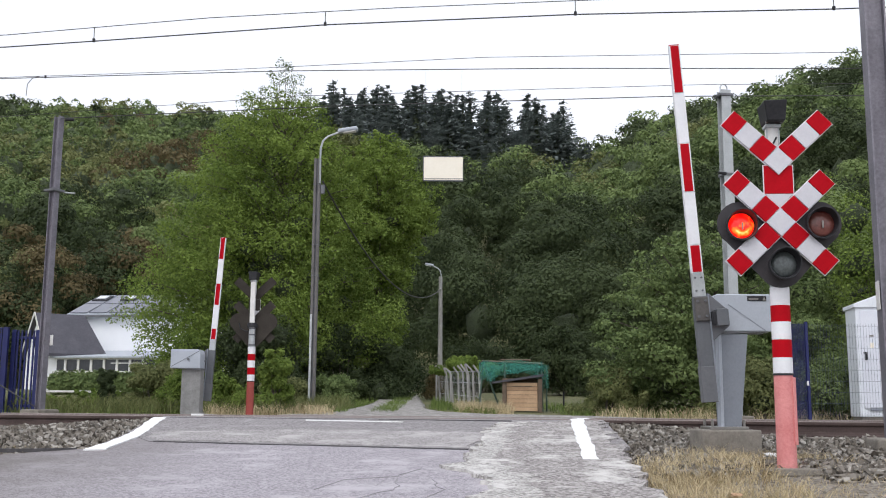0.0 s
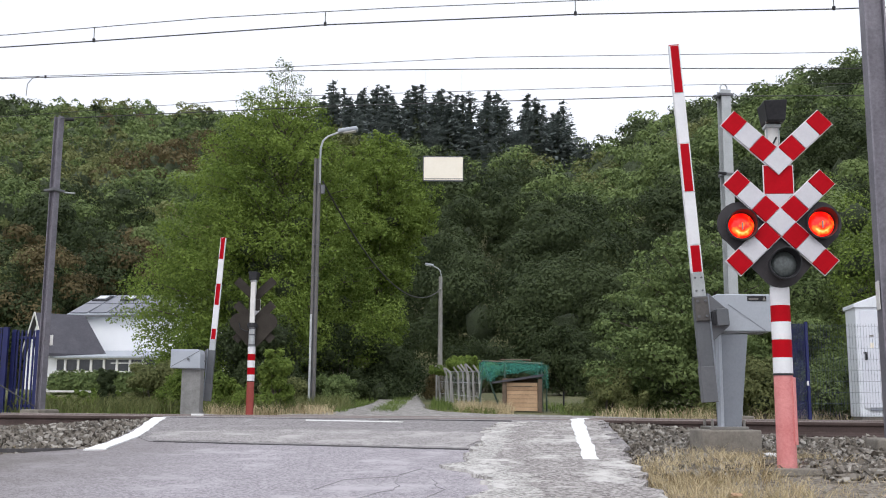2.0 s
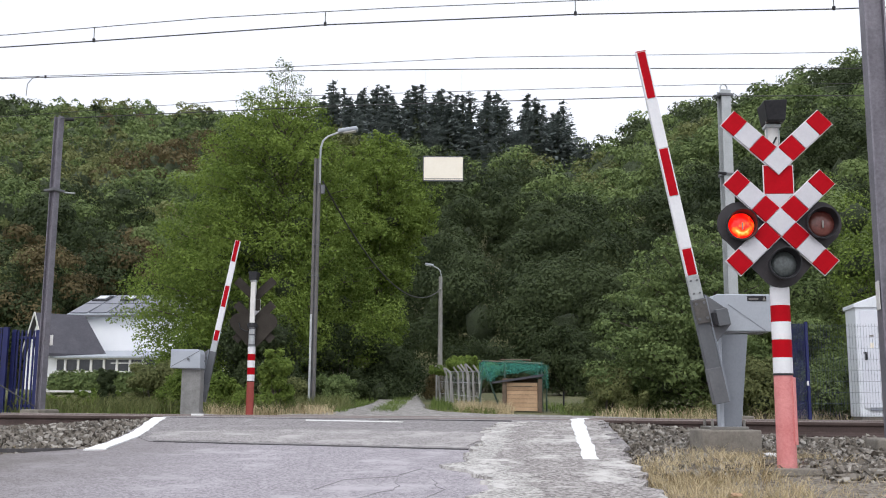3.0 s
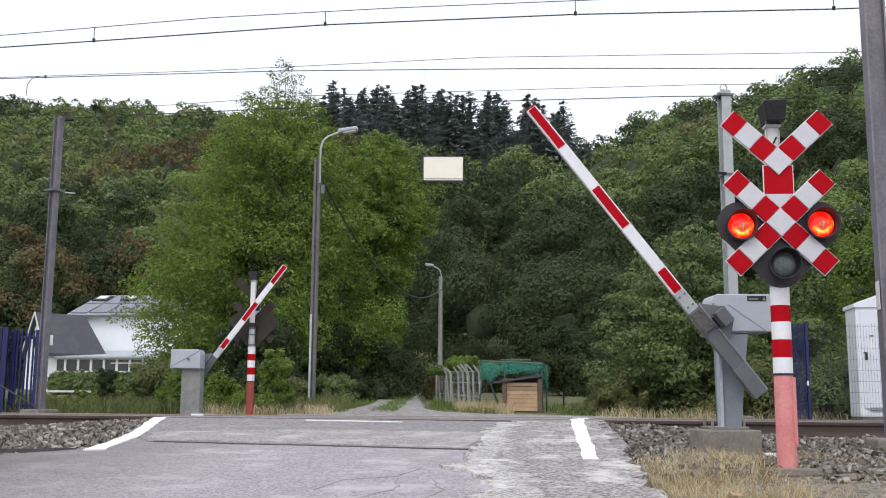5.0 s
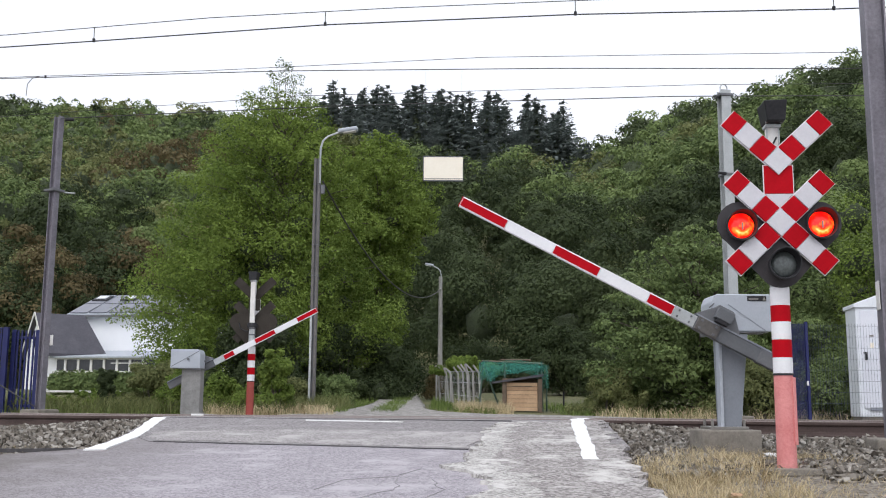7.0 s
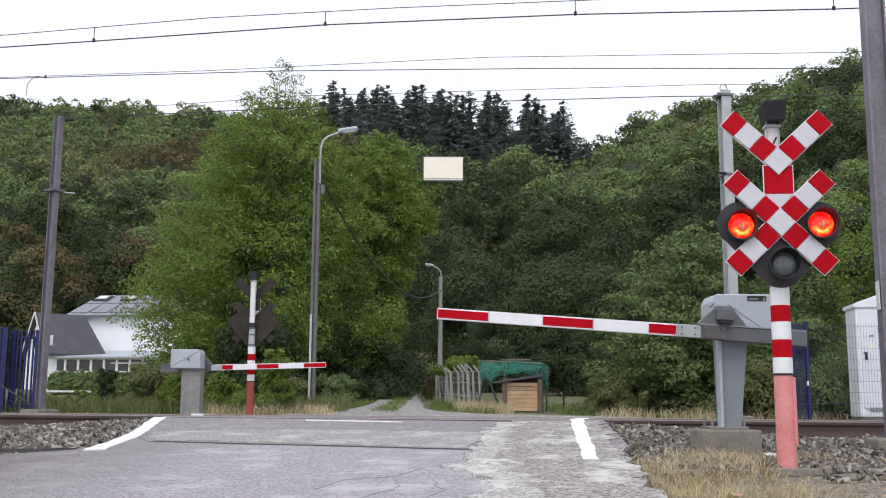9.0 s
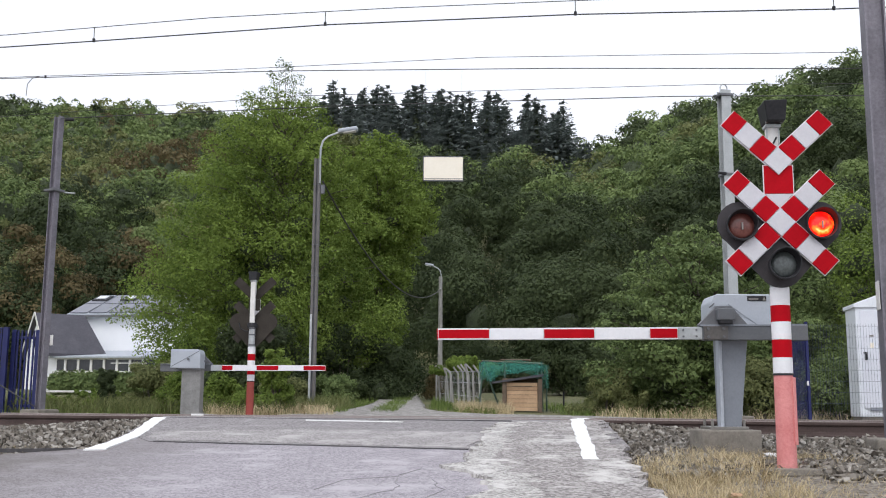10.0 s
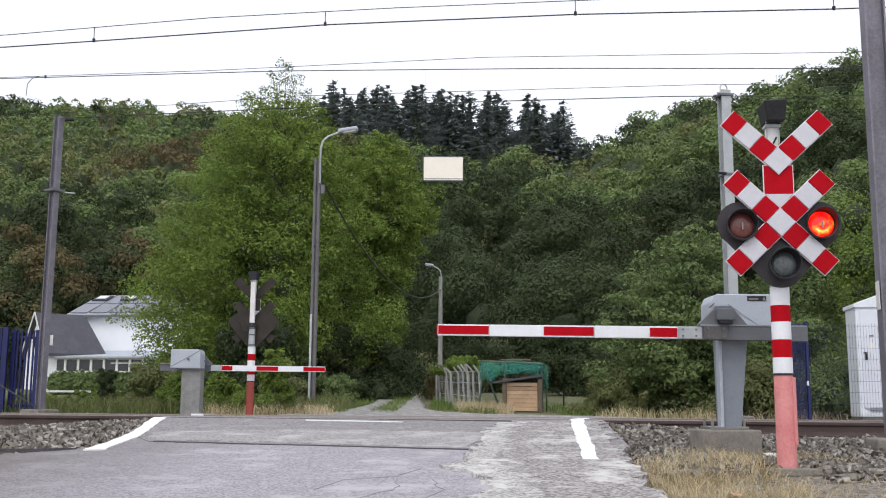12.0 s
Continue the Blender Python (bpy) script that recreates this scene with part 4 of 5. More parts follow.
        if lower:
            for sx in (1, -1):
                add_box(board, (0, -0.104 + 0.004 * sx, cz), (0.986, 0.006, W + 0.011), Matrix.Rotation(-ang * sx, 4, "Y"))
        saltire = part("saltire", board, WHITE if facing_lamps else back, e, "red and white saltire board")
        for sx in (1, -1):
            for sz in ((1, -1) if lower else (1,)):
                d = Vector((sx * math.cos(ang), 0, sz * math.sin(ang)))
                rot = Matrix.Rotation(math.atan2(-d.z, d.x), 4, "Y")
                for i, (a, b) in enumerate(((0.077, 0.213), (0.213, 0.361), (0.361, 0.487))):
                    c = d * (a + b) / 2
                    part("red_field" if i != 1 else "white_field", box((c.x, -0.116 - 0.001 * i, cz + c.z), (b - a - 0.003, 0.014, W), rot, 0.003), RED if i != 1 else BOARD_WHITE, saltire)
        k = 0.104
        part("white_field", prism([(0, cz + k), (k * 1.02, cz), (0, cz - k), (-k * 1.02, cz)], "y", -0.1285, -0.108), BOARD_WHITE, saltire)
    part("link_back", box((0, -0.092, 2.09), (0.215, 0.01, 0.22)), back, e)
    part("link_rim", box((0, -0.100, 2.09), (0.222, 0.008, 0.226)), WHITE, e)
    part("link_board", box((0, -0.107, 2.09), (0.208, 0.010, 0.212), None, 0.003), RED, e, "red square board between the crosses")
    part("link_point", prism([(-0.098, 1.98), (0.098, 1.98), (0, 1.873)], "y", -0.112, -0.098), BOARD_WHITE, e, "white triangle")
    for bx, bz in ((-0.3, 1.70), (0.3, 1.70)) if facing_lamps else ():
        part("stay", rod((bx * 0.15, -0.02, 1.62), (bx, -0.05, 1.72), 0.012, None, 8), BLACK, e)
    lamps = {}
    for nm, x, z in (("left", -0.287, 1.742), ("right", 0.287, 1.752), ("low", 0.0, 1.452)):
        u = lamp_unit(e, x, z, -0.115 if nm != "low" else -0.14, nm, "signal_lamp", "round red flashing lamp" if nm != "low" else "round unlit white lamp")
        if nm != "low":
            # Pale upright bar standing for the highlight on the lens glass.
            part("lens_highlight_bar", box((0.0, -0.045, -0.008), (0.012, 0.012, 0.055), None, 0.003), STEEL_PLATE, u)
        if nm == "low":
            part("lens", dome(0.094, 0.35, False), [CLEAR_OFF, CLEAR_OFF], u, "dark clear lens")
        else:
            lamps[nm] = part("lens", dome(0.094, 0.35, True), [RED_LIT, RED_OFF], u, "red lens")
    return e, lamps


near_signal, near_lamps = signal_post(pose(2.485, 7.3, -0.226, 0, 0, -4), "red and white crossing signal with double saltire and flashing red lamps", True)
far_signal, far_lamps = signal_post(pose(-3.545, 18.58, -0.085, 0, 0, 176), "dull crossing signal seen from its dark unlit back", False)


# ---- barriers ----
def barrier(m, label, length, side, stripes, straight=False):
    """Cabinet on a tapered column; the boom turns on a shaft at its side. side: -1 if the boom points to -x when closed."""
    e = thing("level_crossing_barrier", m, label, "barrier", "barriers")
    s = -side
    col = bmesh.new()
    lo = [(0.045, -0.10), (0.205, -0.10), (0.205, 0.10), (0.045, 0.10)]
    hi = [(0.04, -0.14), (0.28, -0.14), (0.28, 0.14), (0.04, 0.14)]
    if straight:
        lo = hi = [(-0.04, -0.14), (0.30, -0.14), (0.30, 0.14), (-0.04, 0.14)]
    a = [col.verts.new((s * x, y, 0.0)) for x, y in lo]
    b = [col.verts.new((s * x, y, 0.84)) for x, y in hi]
    col.faces.new(a), col.faces.new(b[::-1])
    for i in range(4):
        col.faces.new((a[i], b[i], b[(i + 1) % 4], a[(i + 1) % 4]))
    bmesh.ops.recalc_face_normals(col, faces=col.faces[:])
    bmesh.ops.bevel(col, geom=col.edges[:], offset=0.008, segments=2, profile=0.5, affect="EDGES")
    part("column", col, CONCRETE_GREY if straight else GREY_PAINT, e)
    if not straight:
        part("corner_post", box((s * 0.026, -0.1, 0.42), (0.03, 0.1, 0.84), None, 0.004), PALE_GREY, e, "pale corner strip")
    part("base_plate", box((s * 0.08, 0, 0.012), (0.34, 0.34, 0.024), None, 0.004), STEEL_PLATE, e)
    for bx in (-0.06, 0.22):
        for by in (-0.13, 0.13):
            part("anchor_bolt", rod((s * bx, by, 0.02), (s * bx, by, 0.085), 0.013, None, 8), STEEL_PLATE, e)
    prof = [(-0.04, 0.86), (-0.04, 1.12), (-0.01, 1.185), (0.015, 1.195), (0.49, 1.195), (0.49, 0.86)]
    part("cabinet", prism([(s * x, z) for x, z in prof], "y", -0.16, 0.22, 0.008), PALE_GREY, e, "pale grey drive cabinet")
    part("underside", prism([(s * -0.05, 0.83), (s * 0.46, 0.86), (s * -0.06, 0.86)], "y", -0.15, 0.21), DARK_GREY, e)
    part("crease", box((s * 0.27, -0.161, 0.985), (0.40, 0.004, 0.008), Matrix.Rotation(s * 0.62, 4, "Y")), GREY_PAINT, e)
    if straight:
        part("crease", box((s * 0.22, 0.2215, 1.03), (0.58, 0.004, 0.010), Matrix.Rotation(s * 0.517, 4, "Y")), DARK_GREY, e)
        part("lock_knob", rod((s * 0.175, 0.22, 1.02), (s * 0.175, 0.245, 1.02), 0.022, None, 12), DARK_GREY, e, "dark lock knob")
    part("lid_seam", box((s * -0.04, -0.162, 1.09), (0.06, 0.006, 0.012), Matrix.Rotation(s * -0.7, 4, "Y")), DARK_GREY, e)
    plate = part("maker_plate", box((s * 0.365, -0.163, 1.155), (0.17, 0.008, 0.045), None, 0.002), BLACK, e, "small black plate with grey bars")
    part("text_bar", box((s * 0.335, -0.1685, 1.15), (0.085, 0.003, 0.012)), STEEL_PLATE, plate)
    part("emblem", prism([(s * 0.415, 1.138), (s * 0.445, 1.138), (s * 0.43, 1.172)], "y", -0.17, -0.1665), STEEL_PLATE, plate)
    part("shaft", rod((0, -0.30, 1.0), (0, -0.1, 1.0), 0.045, None, 16), DARK_GREY, e, "", True)
    boom = new("boom")
    boom.parent, boom.matrix_basis = e, pose(0, -0.27, 1.0)
    tagged(boom, "red and white striped boom")
    d, o = side, -0.165
    part("arm", box((d * -0.2875, 0, o), (0.915, 0.07, 0.125), None, 0.006), ARM_GREY, boom, "grey steel arm")
    part("arm_flange", box((d * -0.28, 0.012, o + 0.068), (0.93, 0.11, 0.012)), GREY_PAINT, boom)
    part("counterweight", box((d * -0.60, 0.0, o), (0.31, 0.085, 0.135), None, 0.006), DARK_GREY, boom, "dark counterweight plates")
    part("hub", prism([(d * 0.20, o + 0.07), (d * 0.055, 0.05), (d * 0.04, 0.075), (d * -0.10, 0.075), (d * -0.12, 0.05), (d * -0.24, o + 0.07)], "y", -0.02, 0.05, 0.005), DARK_GREY, boom, "trapezoid hub bracket")
    part("hub_box", box((d * -0.03, -0.055, -0.005), (0.15, 0.09, 0.10), None, 0.006), ARM_GREY, boom)
    # Solid black block imitating the shade in the hub's open underside.
    part("hub_mouth_shade", box((d * -0.03, -0.058, -0.068), (0.11, 0.075, 0.04), None, 0.004), BLACK, boom, "black block for the shade in the hub's underside")
    part("clamp_plate", box((d * 0.055, -0.048, o), (0.21, 0.02, 0.12), None, 0.004), DARK_PLATE, boom, "bare steel clamp plate")
    for bx in (-0.01, 0.125):
        for bz in (-0.035, 0.035):
            part("bolt", rod((d * bx, -0.06, o + bz), (d * bx, -0.075, o + bz), 0.012, None, 8), DARK_GREY, boom)
    part("boom_root", box((d * 0.27, 0, o), (0.22, 0.05, 0.11), None, 0.005), GALVANISED, boom, "bare aluminium boom root")
    for bx in (0.22, 0.335):
        for bz in (-0.028, 0.028):
            part("bolt", rod((d * bx, -0.027, o + bz), (d * bx, -0.037, o + bz), 0.009, None, 8), DARK_GREY, boom)
    for i, (p, q) in enumerate(zip(stripes, stripes[1:])):
        taper = 1 - 0.10 * (p + q) / 2 / length
        part("stripe", box((d * (p + q) / 2, 0, o), (q - p - 0.002, 0.048, 0.108 * taper), None, 0.004), WHITE, boom, "white boom section")
        if i % 2 == 0:
            for yy in (-0.0255, 0.0255):
                part("red_sheet", box((d * (p + q) / 2, yy, o), (q - p - 0.012, 0.004, 0.082 * taper), None, 0.001), RED, boom, "red reflective sheet with a white rim")
    part("end_cap", box((d * (stripes[-1] + 0.004), 0, o), (0.008, 0.046, 0.094), None, 0.002), RED, boom)
    return e, boom


near_barrier, near_boom = barrier(pose(2.443, 9.02, 0.0), "grey level crossing barrier with a red and white boom", 2.5, -1, [0.38, 0.63, 1.11, 1.56, 2.03, 2.485])
far_barrier, far_boom = barrier(pose(-4.365, 18.1, -0.07, 0, 0, 180), "far grey level crossing barrier with a red and white boom", 2.4, -1, [0.366, 0.57, 1.00, 1.407, 1.86, 2.265], True)
block = tagged(finish("concrete_block", box((2.50, 8.93, -0.16), (0.52, 0.44, 0.32), None, 0.015), CONCRETE), "weathered concrete foundation block under the barrier", "foundation")
fblock = tagged(finish("concrete_block", box((-4.44, 18.1, -0.16), (0.7, 0.6, 0.22), None, 0.015), CONCRETE), "low concrete foundation block under the barrier", "foundation")


# ---- masts, lamps and wires ----
def h_mast(name, x, y, z0, z1, w, d, turn, material, label):
    e = thing(name, pose(x, y, z0, 0, 0, turn), label, "mast", "overhead line masts")
    h = z1 - z0
    bm = bmesh.new()
    t = 0.018
    out = [(-w / 2, -d / 2), (w / 2, -d / 2), (w / 2, -d / 2 + t), (t / 2, -d / 2 + t), (t / 2, d / 2 - t), (w / 2, d / 2 - t), (w / 2, d / 2), (-w / 2, d / 2), (-w / 2, d / 2 - t), (-t / 2, d / 2 - t), (-t / 2, -d / 2 + t), (-w / 2, -d / 2 + t)]
    add_prism(bm, out, "z", -0.2, h)
    part("beam", bm, material, e)
    part("foot", box((0, 0, -0.05), (0.5, 0.5, 0.12), None, 0.02), CONCRETE, e, "concrete footing")
    return e


left_mast = h_mast("catenary_mast", -7.68, 19.25, 0.02, 5.80, 0.12, 0.15, 62, MAST_STEEL, "weathered steel overhead line mast beside a blue fence")
part("clamp", box((0, 0, 4.27), (0.27, 0.29, 0.045), None, 0.006), DARK_GREY, left_mast)
part("clamp_arm", rod((0.1, 0.0, 4.27), (0.30, -0.24, 4.25), 0.016, None, 8), GALVANISED, left_mast)
part("plate", box((0.07, -0.115, 1.33), (0.012, 0.08, 0.20), None, 0.004), WHITE_POST, left_mast, "small white plate")
part("insulator", rod((0.05, -0.12, 5.72), (0.14, -0.26, 5.72), 0.03, None, 10), BLACK, left_mast)
right_mast = h_mast("catenary_mast", 4.335, 9.6, -0.1, 7.2, 0.20, 0.20, 80, MAST_STEEL, "tall steel overhead line mast close to the rails")
part("plate", box((-0.03, 0.115, 1.37), (0.13, 0.008, 0.28), None, 0.004), WHITE_POST, right_mast, "small white plate with a black mark")
mid_mast = h_mast("catenary_mast", 5.42, 18.6, 0.0, 6.22, 0.19, 0.2, 10, GALVANISED, "pale galvanised overhead line mast behind the barrier")
part("top_collar", box((0, 0, 6.12), (0.28, 0.26, 0.05), None, 0.008), DARK_GREY, mid_mast)
part("eye_ring", tube([(-0.07, 0, 6.2), (-0.07, 0, 6.3), (-0.035, 0, 6.35), (0.035, 0, 6.35), (0.07, 0, 6.3), (0.07, 0, 6.2)], 0.012), GALVANISED, mid_mast)
part("clamp", box((0, 0, 4.55), (0.24, 0.25, 0.05), None, 0.006), DARK_GREY, mid_mast)
part("insulator", rod((-0.08, -0.12, 4.55), (-0.24, -0.14, 4.56), 0.035, 0.02, 10), BLACK, mid_mast)


def wire(name, points, r, label, sags=()):
    """A taut wire through support points, with droppers where two wires hang together."""
    pts = []
    for (p, q) in zip(points, points[1:]):
        for k in range(6):
            pts.append(Vector(p).lerp(Vector(q), k / 6))
    pts.append(Vector(points[-1]))
    ob = finish(name, tube(pts, r, 6), WIRE, None, "", True)
    return tagged(ob, label, "wire", "overhead wires")


def track_wire(y0, zs):
    return [along(s, y0, 0, z) for s, z in zs]


A_LOW = [(-60, 4.9), (-6, 4.972), (-4.7, 5.01), (-1.56, 5.115), (1.67, 5.125), (4.82, 5.065), (60, 4.95)]
A_TOP = [(-60, 5.4), (-6, 5.145), (-3.14, 5.275), (-0.64, 5.31), (2.04, 5.31), (5.0, 5.32), (60, 5.9)]
B_LOW = [(-60, 5.9), (-7.8, 5.81), (-2.75, 5.78), (1.8, 5.67), (6.4, 5.51), (60, 5.4)]
B_TOP = [(-60, 6.2), (-7.8, 5.83), (-4.04, 5.83), (0.69, 5.90), (6.4, 5.78), (60, 6.4)]
wire("contact_wire", track_wire(12.3, A_LOW), 0.0085, "dark contact wire over the nearer track")
wire("catenary_wire", track_wire(12.3, A_TOP), 0.0055, "thin catenary wire over the nearer track")
wire("contact_wire", track_wire(15.97, B_LOW), 0.0075, "dark contact wire over the farther track")
wire("catenary_wire", track_wire(15.97, B_TOP), 0.005, "thin catenary wire over the farther track")
FEED_LOW = [(-7.6, 19.15, 5.74), (-2.2, 18.95, 5.97), (4.3, 18.65, 6.12), (5.4, 18.6, 6.12), (60, 16.5, 6.0)]
FEED_TOP = [(-60, 21.5, 5.9), (-9.0, 19.5, 5.86), (-2.86, 18.97, 6.18), (5.1, 18.6, 6.35), (60, 16.5, 6.4)]
wire("feeder_wire", FEED_LOW, 0.009, "dark feeder wire between two masts")
wire("feeder_wire", FEED_TOP, 0.0055, "thin wire above the feeder")


def at_height(rows, s):
    return float(np.interp(s, [a for a, _ in rows], [b for _, b in rows]))


for y0, lo, hi, places in ((12.3, A_LOW, A_TOP, (-4.74, -1.57, 1.67, 4.82)), (15.97, B_LOW, B_TOP, (-7.0,))):
    for s in places:
        d = tagged(finish("dropper", rod(along(s, y0, 0, at_height(lo, s)), along(s, y0, 0, at_height(hi, s)), 0.006, None, 6), WIRE), "short dropper wire between contact and catenary wires", "dropper", "droppers")
        part("clip", box(along(s, y0, 0, at_height(lo, s) + 0.012), (0.035, 0.03, 0.05), None, 0.004), BLACK, d)

wire("steady_arm", [(-7.08, 16.75, 5.80), (-7.2, 16.75, 5.77), (-7.28, 16.75, 5.66), (-7.29, 16.75, 5.45)], 0.006, "thin curved steady arm under the contact wire")
wire("drop_wire", [(-2.62, 18.97, 6.35), (-2.64, 18.97, 6.0)], 0.005, "thin drop wire between the feeder wires")

# cream board hung over the road from the farther wire
board = thing("hanging_board", pose(-0.005, 15.95, 3.81), "cream board with dark edges hung above the road", "sign")
part("panel", box((0, 0, 0.2), (0.64, 0.02, 0.385), None, 0.004), CREAM, board)
for bx, s in ((-0.326, (0.014, 0.03, 0.41)), (0.326, (0.006, 0.03, 0.41))):
    part("edge", box((bx, 0.004, 0.2), s), DARK_GREY, board)
for bz, h in ((-0.002, 0.016), (0.402, 0.012)):
    part("edge", box((0, 0.004, bz), (0.66, 0.03, h)), DARK_GREY, board)
part("lip", box((0, -0.012, 0.03), (0.63, 0.006, 0.008)), PRECAST, board)
for bx in (-0.3, 0.3):
    part("hanger", rod((bx, 0, 0.4), (bx, 0, 1.91), 0.0008, None, 5), BLACK, board)


def street_lamp(x, y, z0, top, arm, reach, label, twin):
    e = thing("street_lamp", pose(x, y, z0), label, "street lamp", "street lamps")
    h = top - z0
    if twin:
        for sx in (-0.048, 0.048):
            part("pole_leg", box((sx * 1.0, 0, h / 2 - 0.1), (0.062, 0.16, h + 0.2), None, 0.012), POLE_DARK, e, "dark weathered pole leg")
        part("web", box((0, 0, h / 2), (0.06, 0.06, h)), DARK_GREY, e)
        for k in range(7):
            part("strap", box((0, 0, 0.9 + k * 0.72), (0.165, 0.175, 0.02)), DARK_GREY, e)
        part("cable_guard", box((-0.05, -0.085, 1.1), (0.05, 0.03, 2.1), None, 0.008), GALVANISED, e, "pale cable guard")
        part("junction_box", box((0.14, -0.05, h - 0.75), (0.09, 0.1, 0.22), None, 0.01), DARK_GREY, e)
    else:
        part("pole", rod((0, 0, -0.2), (0, 0, h), 0.12, 0.085, 12), PRECAST, e, "", True)
    a = arm - z0
    sx = 0.07 if twin else 0.02
    d = 1 if reach > 0 else -1
    part("bracket_arm", tube([(sx, -0.08, h - 0.6), (sx, -0.08, a - 0.35), (sx + d * 0.05, -0.08, a - 0.15), (sx + d * 0.17, -0.08, a - 0.04), (sx + reach * 0.55, -0.08, a + 0.08)], 0.025, 8), GALVANISED, e, "pale bent steel bracket", True)
    bm = bmesh.new()
    tilt = Matrix.Rotation(-d * 0.16, 4, "Y")
    add_box(bm, (sx + reach * 0.74, -0.08, a + 0.12), (abs(reach) * 0.55, 0.2, 0.10), tilt, 0.035)
    head = part("lamp_head", bm, PALE_GREY, e, "pale lamp head")
    part("diffuser", box((sx + reach * 0.78, -0.08, a + 0.075), (abs(reach) * 0.36, 0.15, 0.05), tilt, 0.015), WHITE_POST, head)
    return e


street_lamp(-2.98, 23.0, 0.05, 5.9, 6.47, 0.86, "grey double-leg pole with a pale street lamp and cables", True)
street_lamp(-0.1, 46.0, float(land_z(-0.1, 46)), 6.0, 6.42, -0.75, "distant street lamp beside the gravel track", False)
hang = [k / 20 for k in range(21)]
wire("lamp_cable", [(-2.85 + 2.75 * t, 23 + 23 * t, 5.35 + 0.05 * t - 1.3 * 4 * t * (1 - t)) for t in hang], 0.024, "slack black cable between the street lamps")


# ---- fences and cabinet by the line ----
def palisade(x0, x1, y, z, h, pitch, label):
    e = thing("palisade_fence", pose(x0, y, z), label, "fence")
    w = x1 - x0
    for px in (0.0, w):
        part("post", box((px, 0, h / 2), (0.085, 0.085, h + 0.04), None, 0.006), BLUE, e)
    for rz in (0.12, h - 0.14):
        part("rail", box((w / 2, 0.01, rz), (w, 0.04, 0.05), None, 0.004), BLUE, e)
    n = int(w / pitch)
    me = None
    for k in range(1, n):
        if me is None:
            ob = part("bar", box((0, -0.02, h / 2 + 0.02), (0.034, 0.03, h - 0.02), None, 0.004), BLUE, e)
            me = ob.data
        else:
            ob = new("bar", me)
            ob.parent = e
        ob.location = (k * w / n, 0, 0)
    return e


palisade(-8.66, -8.18, 20.2, -0.03, 1.62, 0.07, "blue painted steel bar gate beside the mast")
palisade(-12.6, -8.74, 20.0, -0.03, 1.66, 0.048, "dense blue painted steel bar fence")
wire("guy_wire", [(-8.6, 19.3, 0.55), (-7.75, 19.2, 0.08)], 0.012, "thin grey stay near the mast foot")


def mesh_fence(x0, x1, y, z, h):
    e = thing("mesh_fence", pose(x0, y, z), "blue welded wire mesh fence in front of shrubs", "fence")
    w = x1 - x0
    for px in (0.0, 0.30, 2.8, 5.3):
        if px <= w:
            part("post", box((px, 0, h / 2), (0.05 if px != 0.0 else 0.09, 0.05, h + 0.06), None, 0.005), BLUE, e)
    part("label_tag", box((0.28, -0.03, 0.62), (0.035, 0.006, 0.08)), WHITE_POST, e)
    bm = bmesh.new()
    for k in range(16):
        add_box(bm, (0.02 + 0.018 * k, 0.02, h / 2), (0.009, 0.006, h))
    tagged(part("gate_mesh", bm, BLUE, e, "dense blue mesh beside the post"), kind="stuff")
    for k in range(9):
        part("line_wire", rod((0, -0.02, 0.08 + k * (h - 0.12) / 8), (w, -0.02, 0.08 + k * (h - 0.12) / 8), 0.0022, None, 5), MESH_WIRE, e)
    bm = bmesh.new()
    for k in range(int(w / 0.05)):
        add_box(bm, (0.05 * k, -0.025, h / 2), (0.0028, 0.003, h))
    tagged(part("wire_mesh", bm, MESH_WIRE, e), kind="stuff")
    return e


mesh_fence(6.09, 11.4, 17.5, -0.03, 1.66)


def cabinet(x, y, z):
    e = thing("relay_cabinet", pose(x, y, z, 0, 0, -9), "cream white trackside relay cabinet with a sloping lid", "cabinet")
    w, d, h = 1.25, 0.75, 1.99
    part("body", box((w / 2, d / 2, h / 2 + 0.03), (w, d, h), None, 0.015), CABINET, e)
    part("plinth", box((w / 2, d / 2, 0.0), (w - 0.06, d - 0.06, 0.12)), CONCRETE, e)
    part("lid", prism([(-0.03, h - 0.01), (-0.03, h + 0.06), (w * 0.36, h + 0.24), (w + 0.03, h + 0.24), (w + 0.03, h - 0.01)], "y", -0.04, d + 0.04, 0.01), CABINET, e, "cream sloping lid")
    door = part("door", box((0.27, -0.012, h / 2 + 0.06), (0.40, 0.03, h - 0.26), None, 0.006), DOOR_WHITE, e, "white door panel")
    part("handle", box((0.14, -0.045, h * 0.55), (0.03, 0.05, 0.11), None, 0.006), BLACK, door, "dark handle")
    part("handle_lever", box((0.125, -0.06, h * 0.585), (0.07, 0.02, 0.025), None, 0.004), BLACK, door)
    for hz in (0.38, 0.78, 1.45, 1.68):
        part("hinge", box((0.485, -0.03, hz), (0.03, 0.025, 0.12), None, 0.004), STEEL_PLATE, e)
    part("sticker", box((0.25, -0.029, 1.30), (0.06, 0.003, 0.09)), CREAM, door)
    part("sticker", box((0.25, -0.029, 1.47), (0.07, 0.003, 0.03)), STEEL_PLATE, door)
    part("vent", box((0.35, -0.02, 0.17), (0.36, 0.03, 0.06), None, 0.006), GREY_PAINT, e)
    part("corner_trim", box((0.55, -0.012, h / 2), (0.05, 0.02, h - 0.1), None, 0.004), CABINET, e)
    return e


cabinet(7.46, 17.95, -0.02)


# ---- shrubs, hedge and grass ----
def shrub(x, y, h, w, leaves, size, slot, seed, label, name="shrub", clumps=9, lift=0.0):
    z = float(land_z(x, y))
    e = thing(name, pose(x, y, z), label, "shrub")
    rng = random.Random(seed)
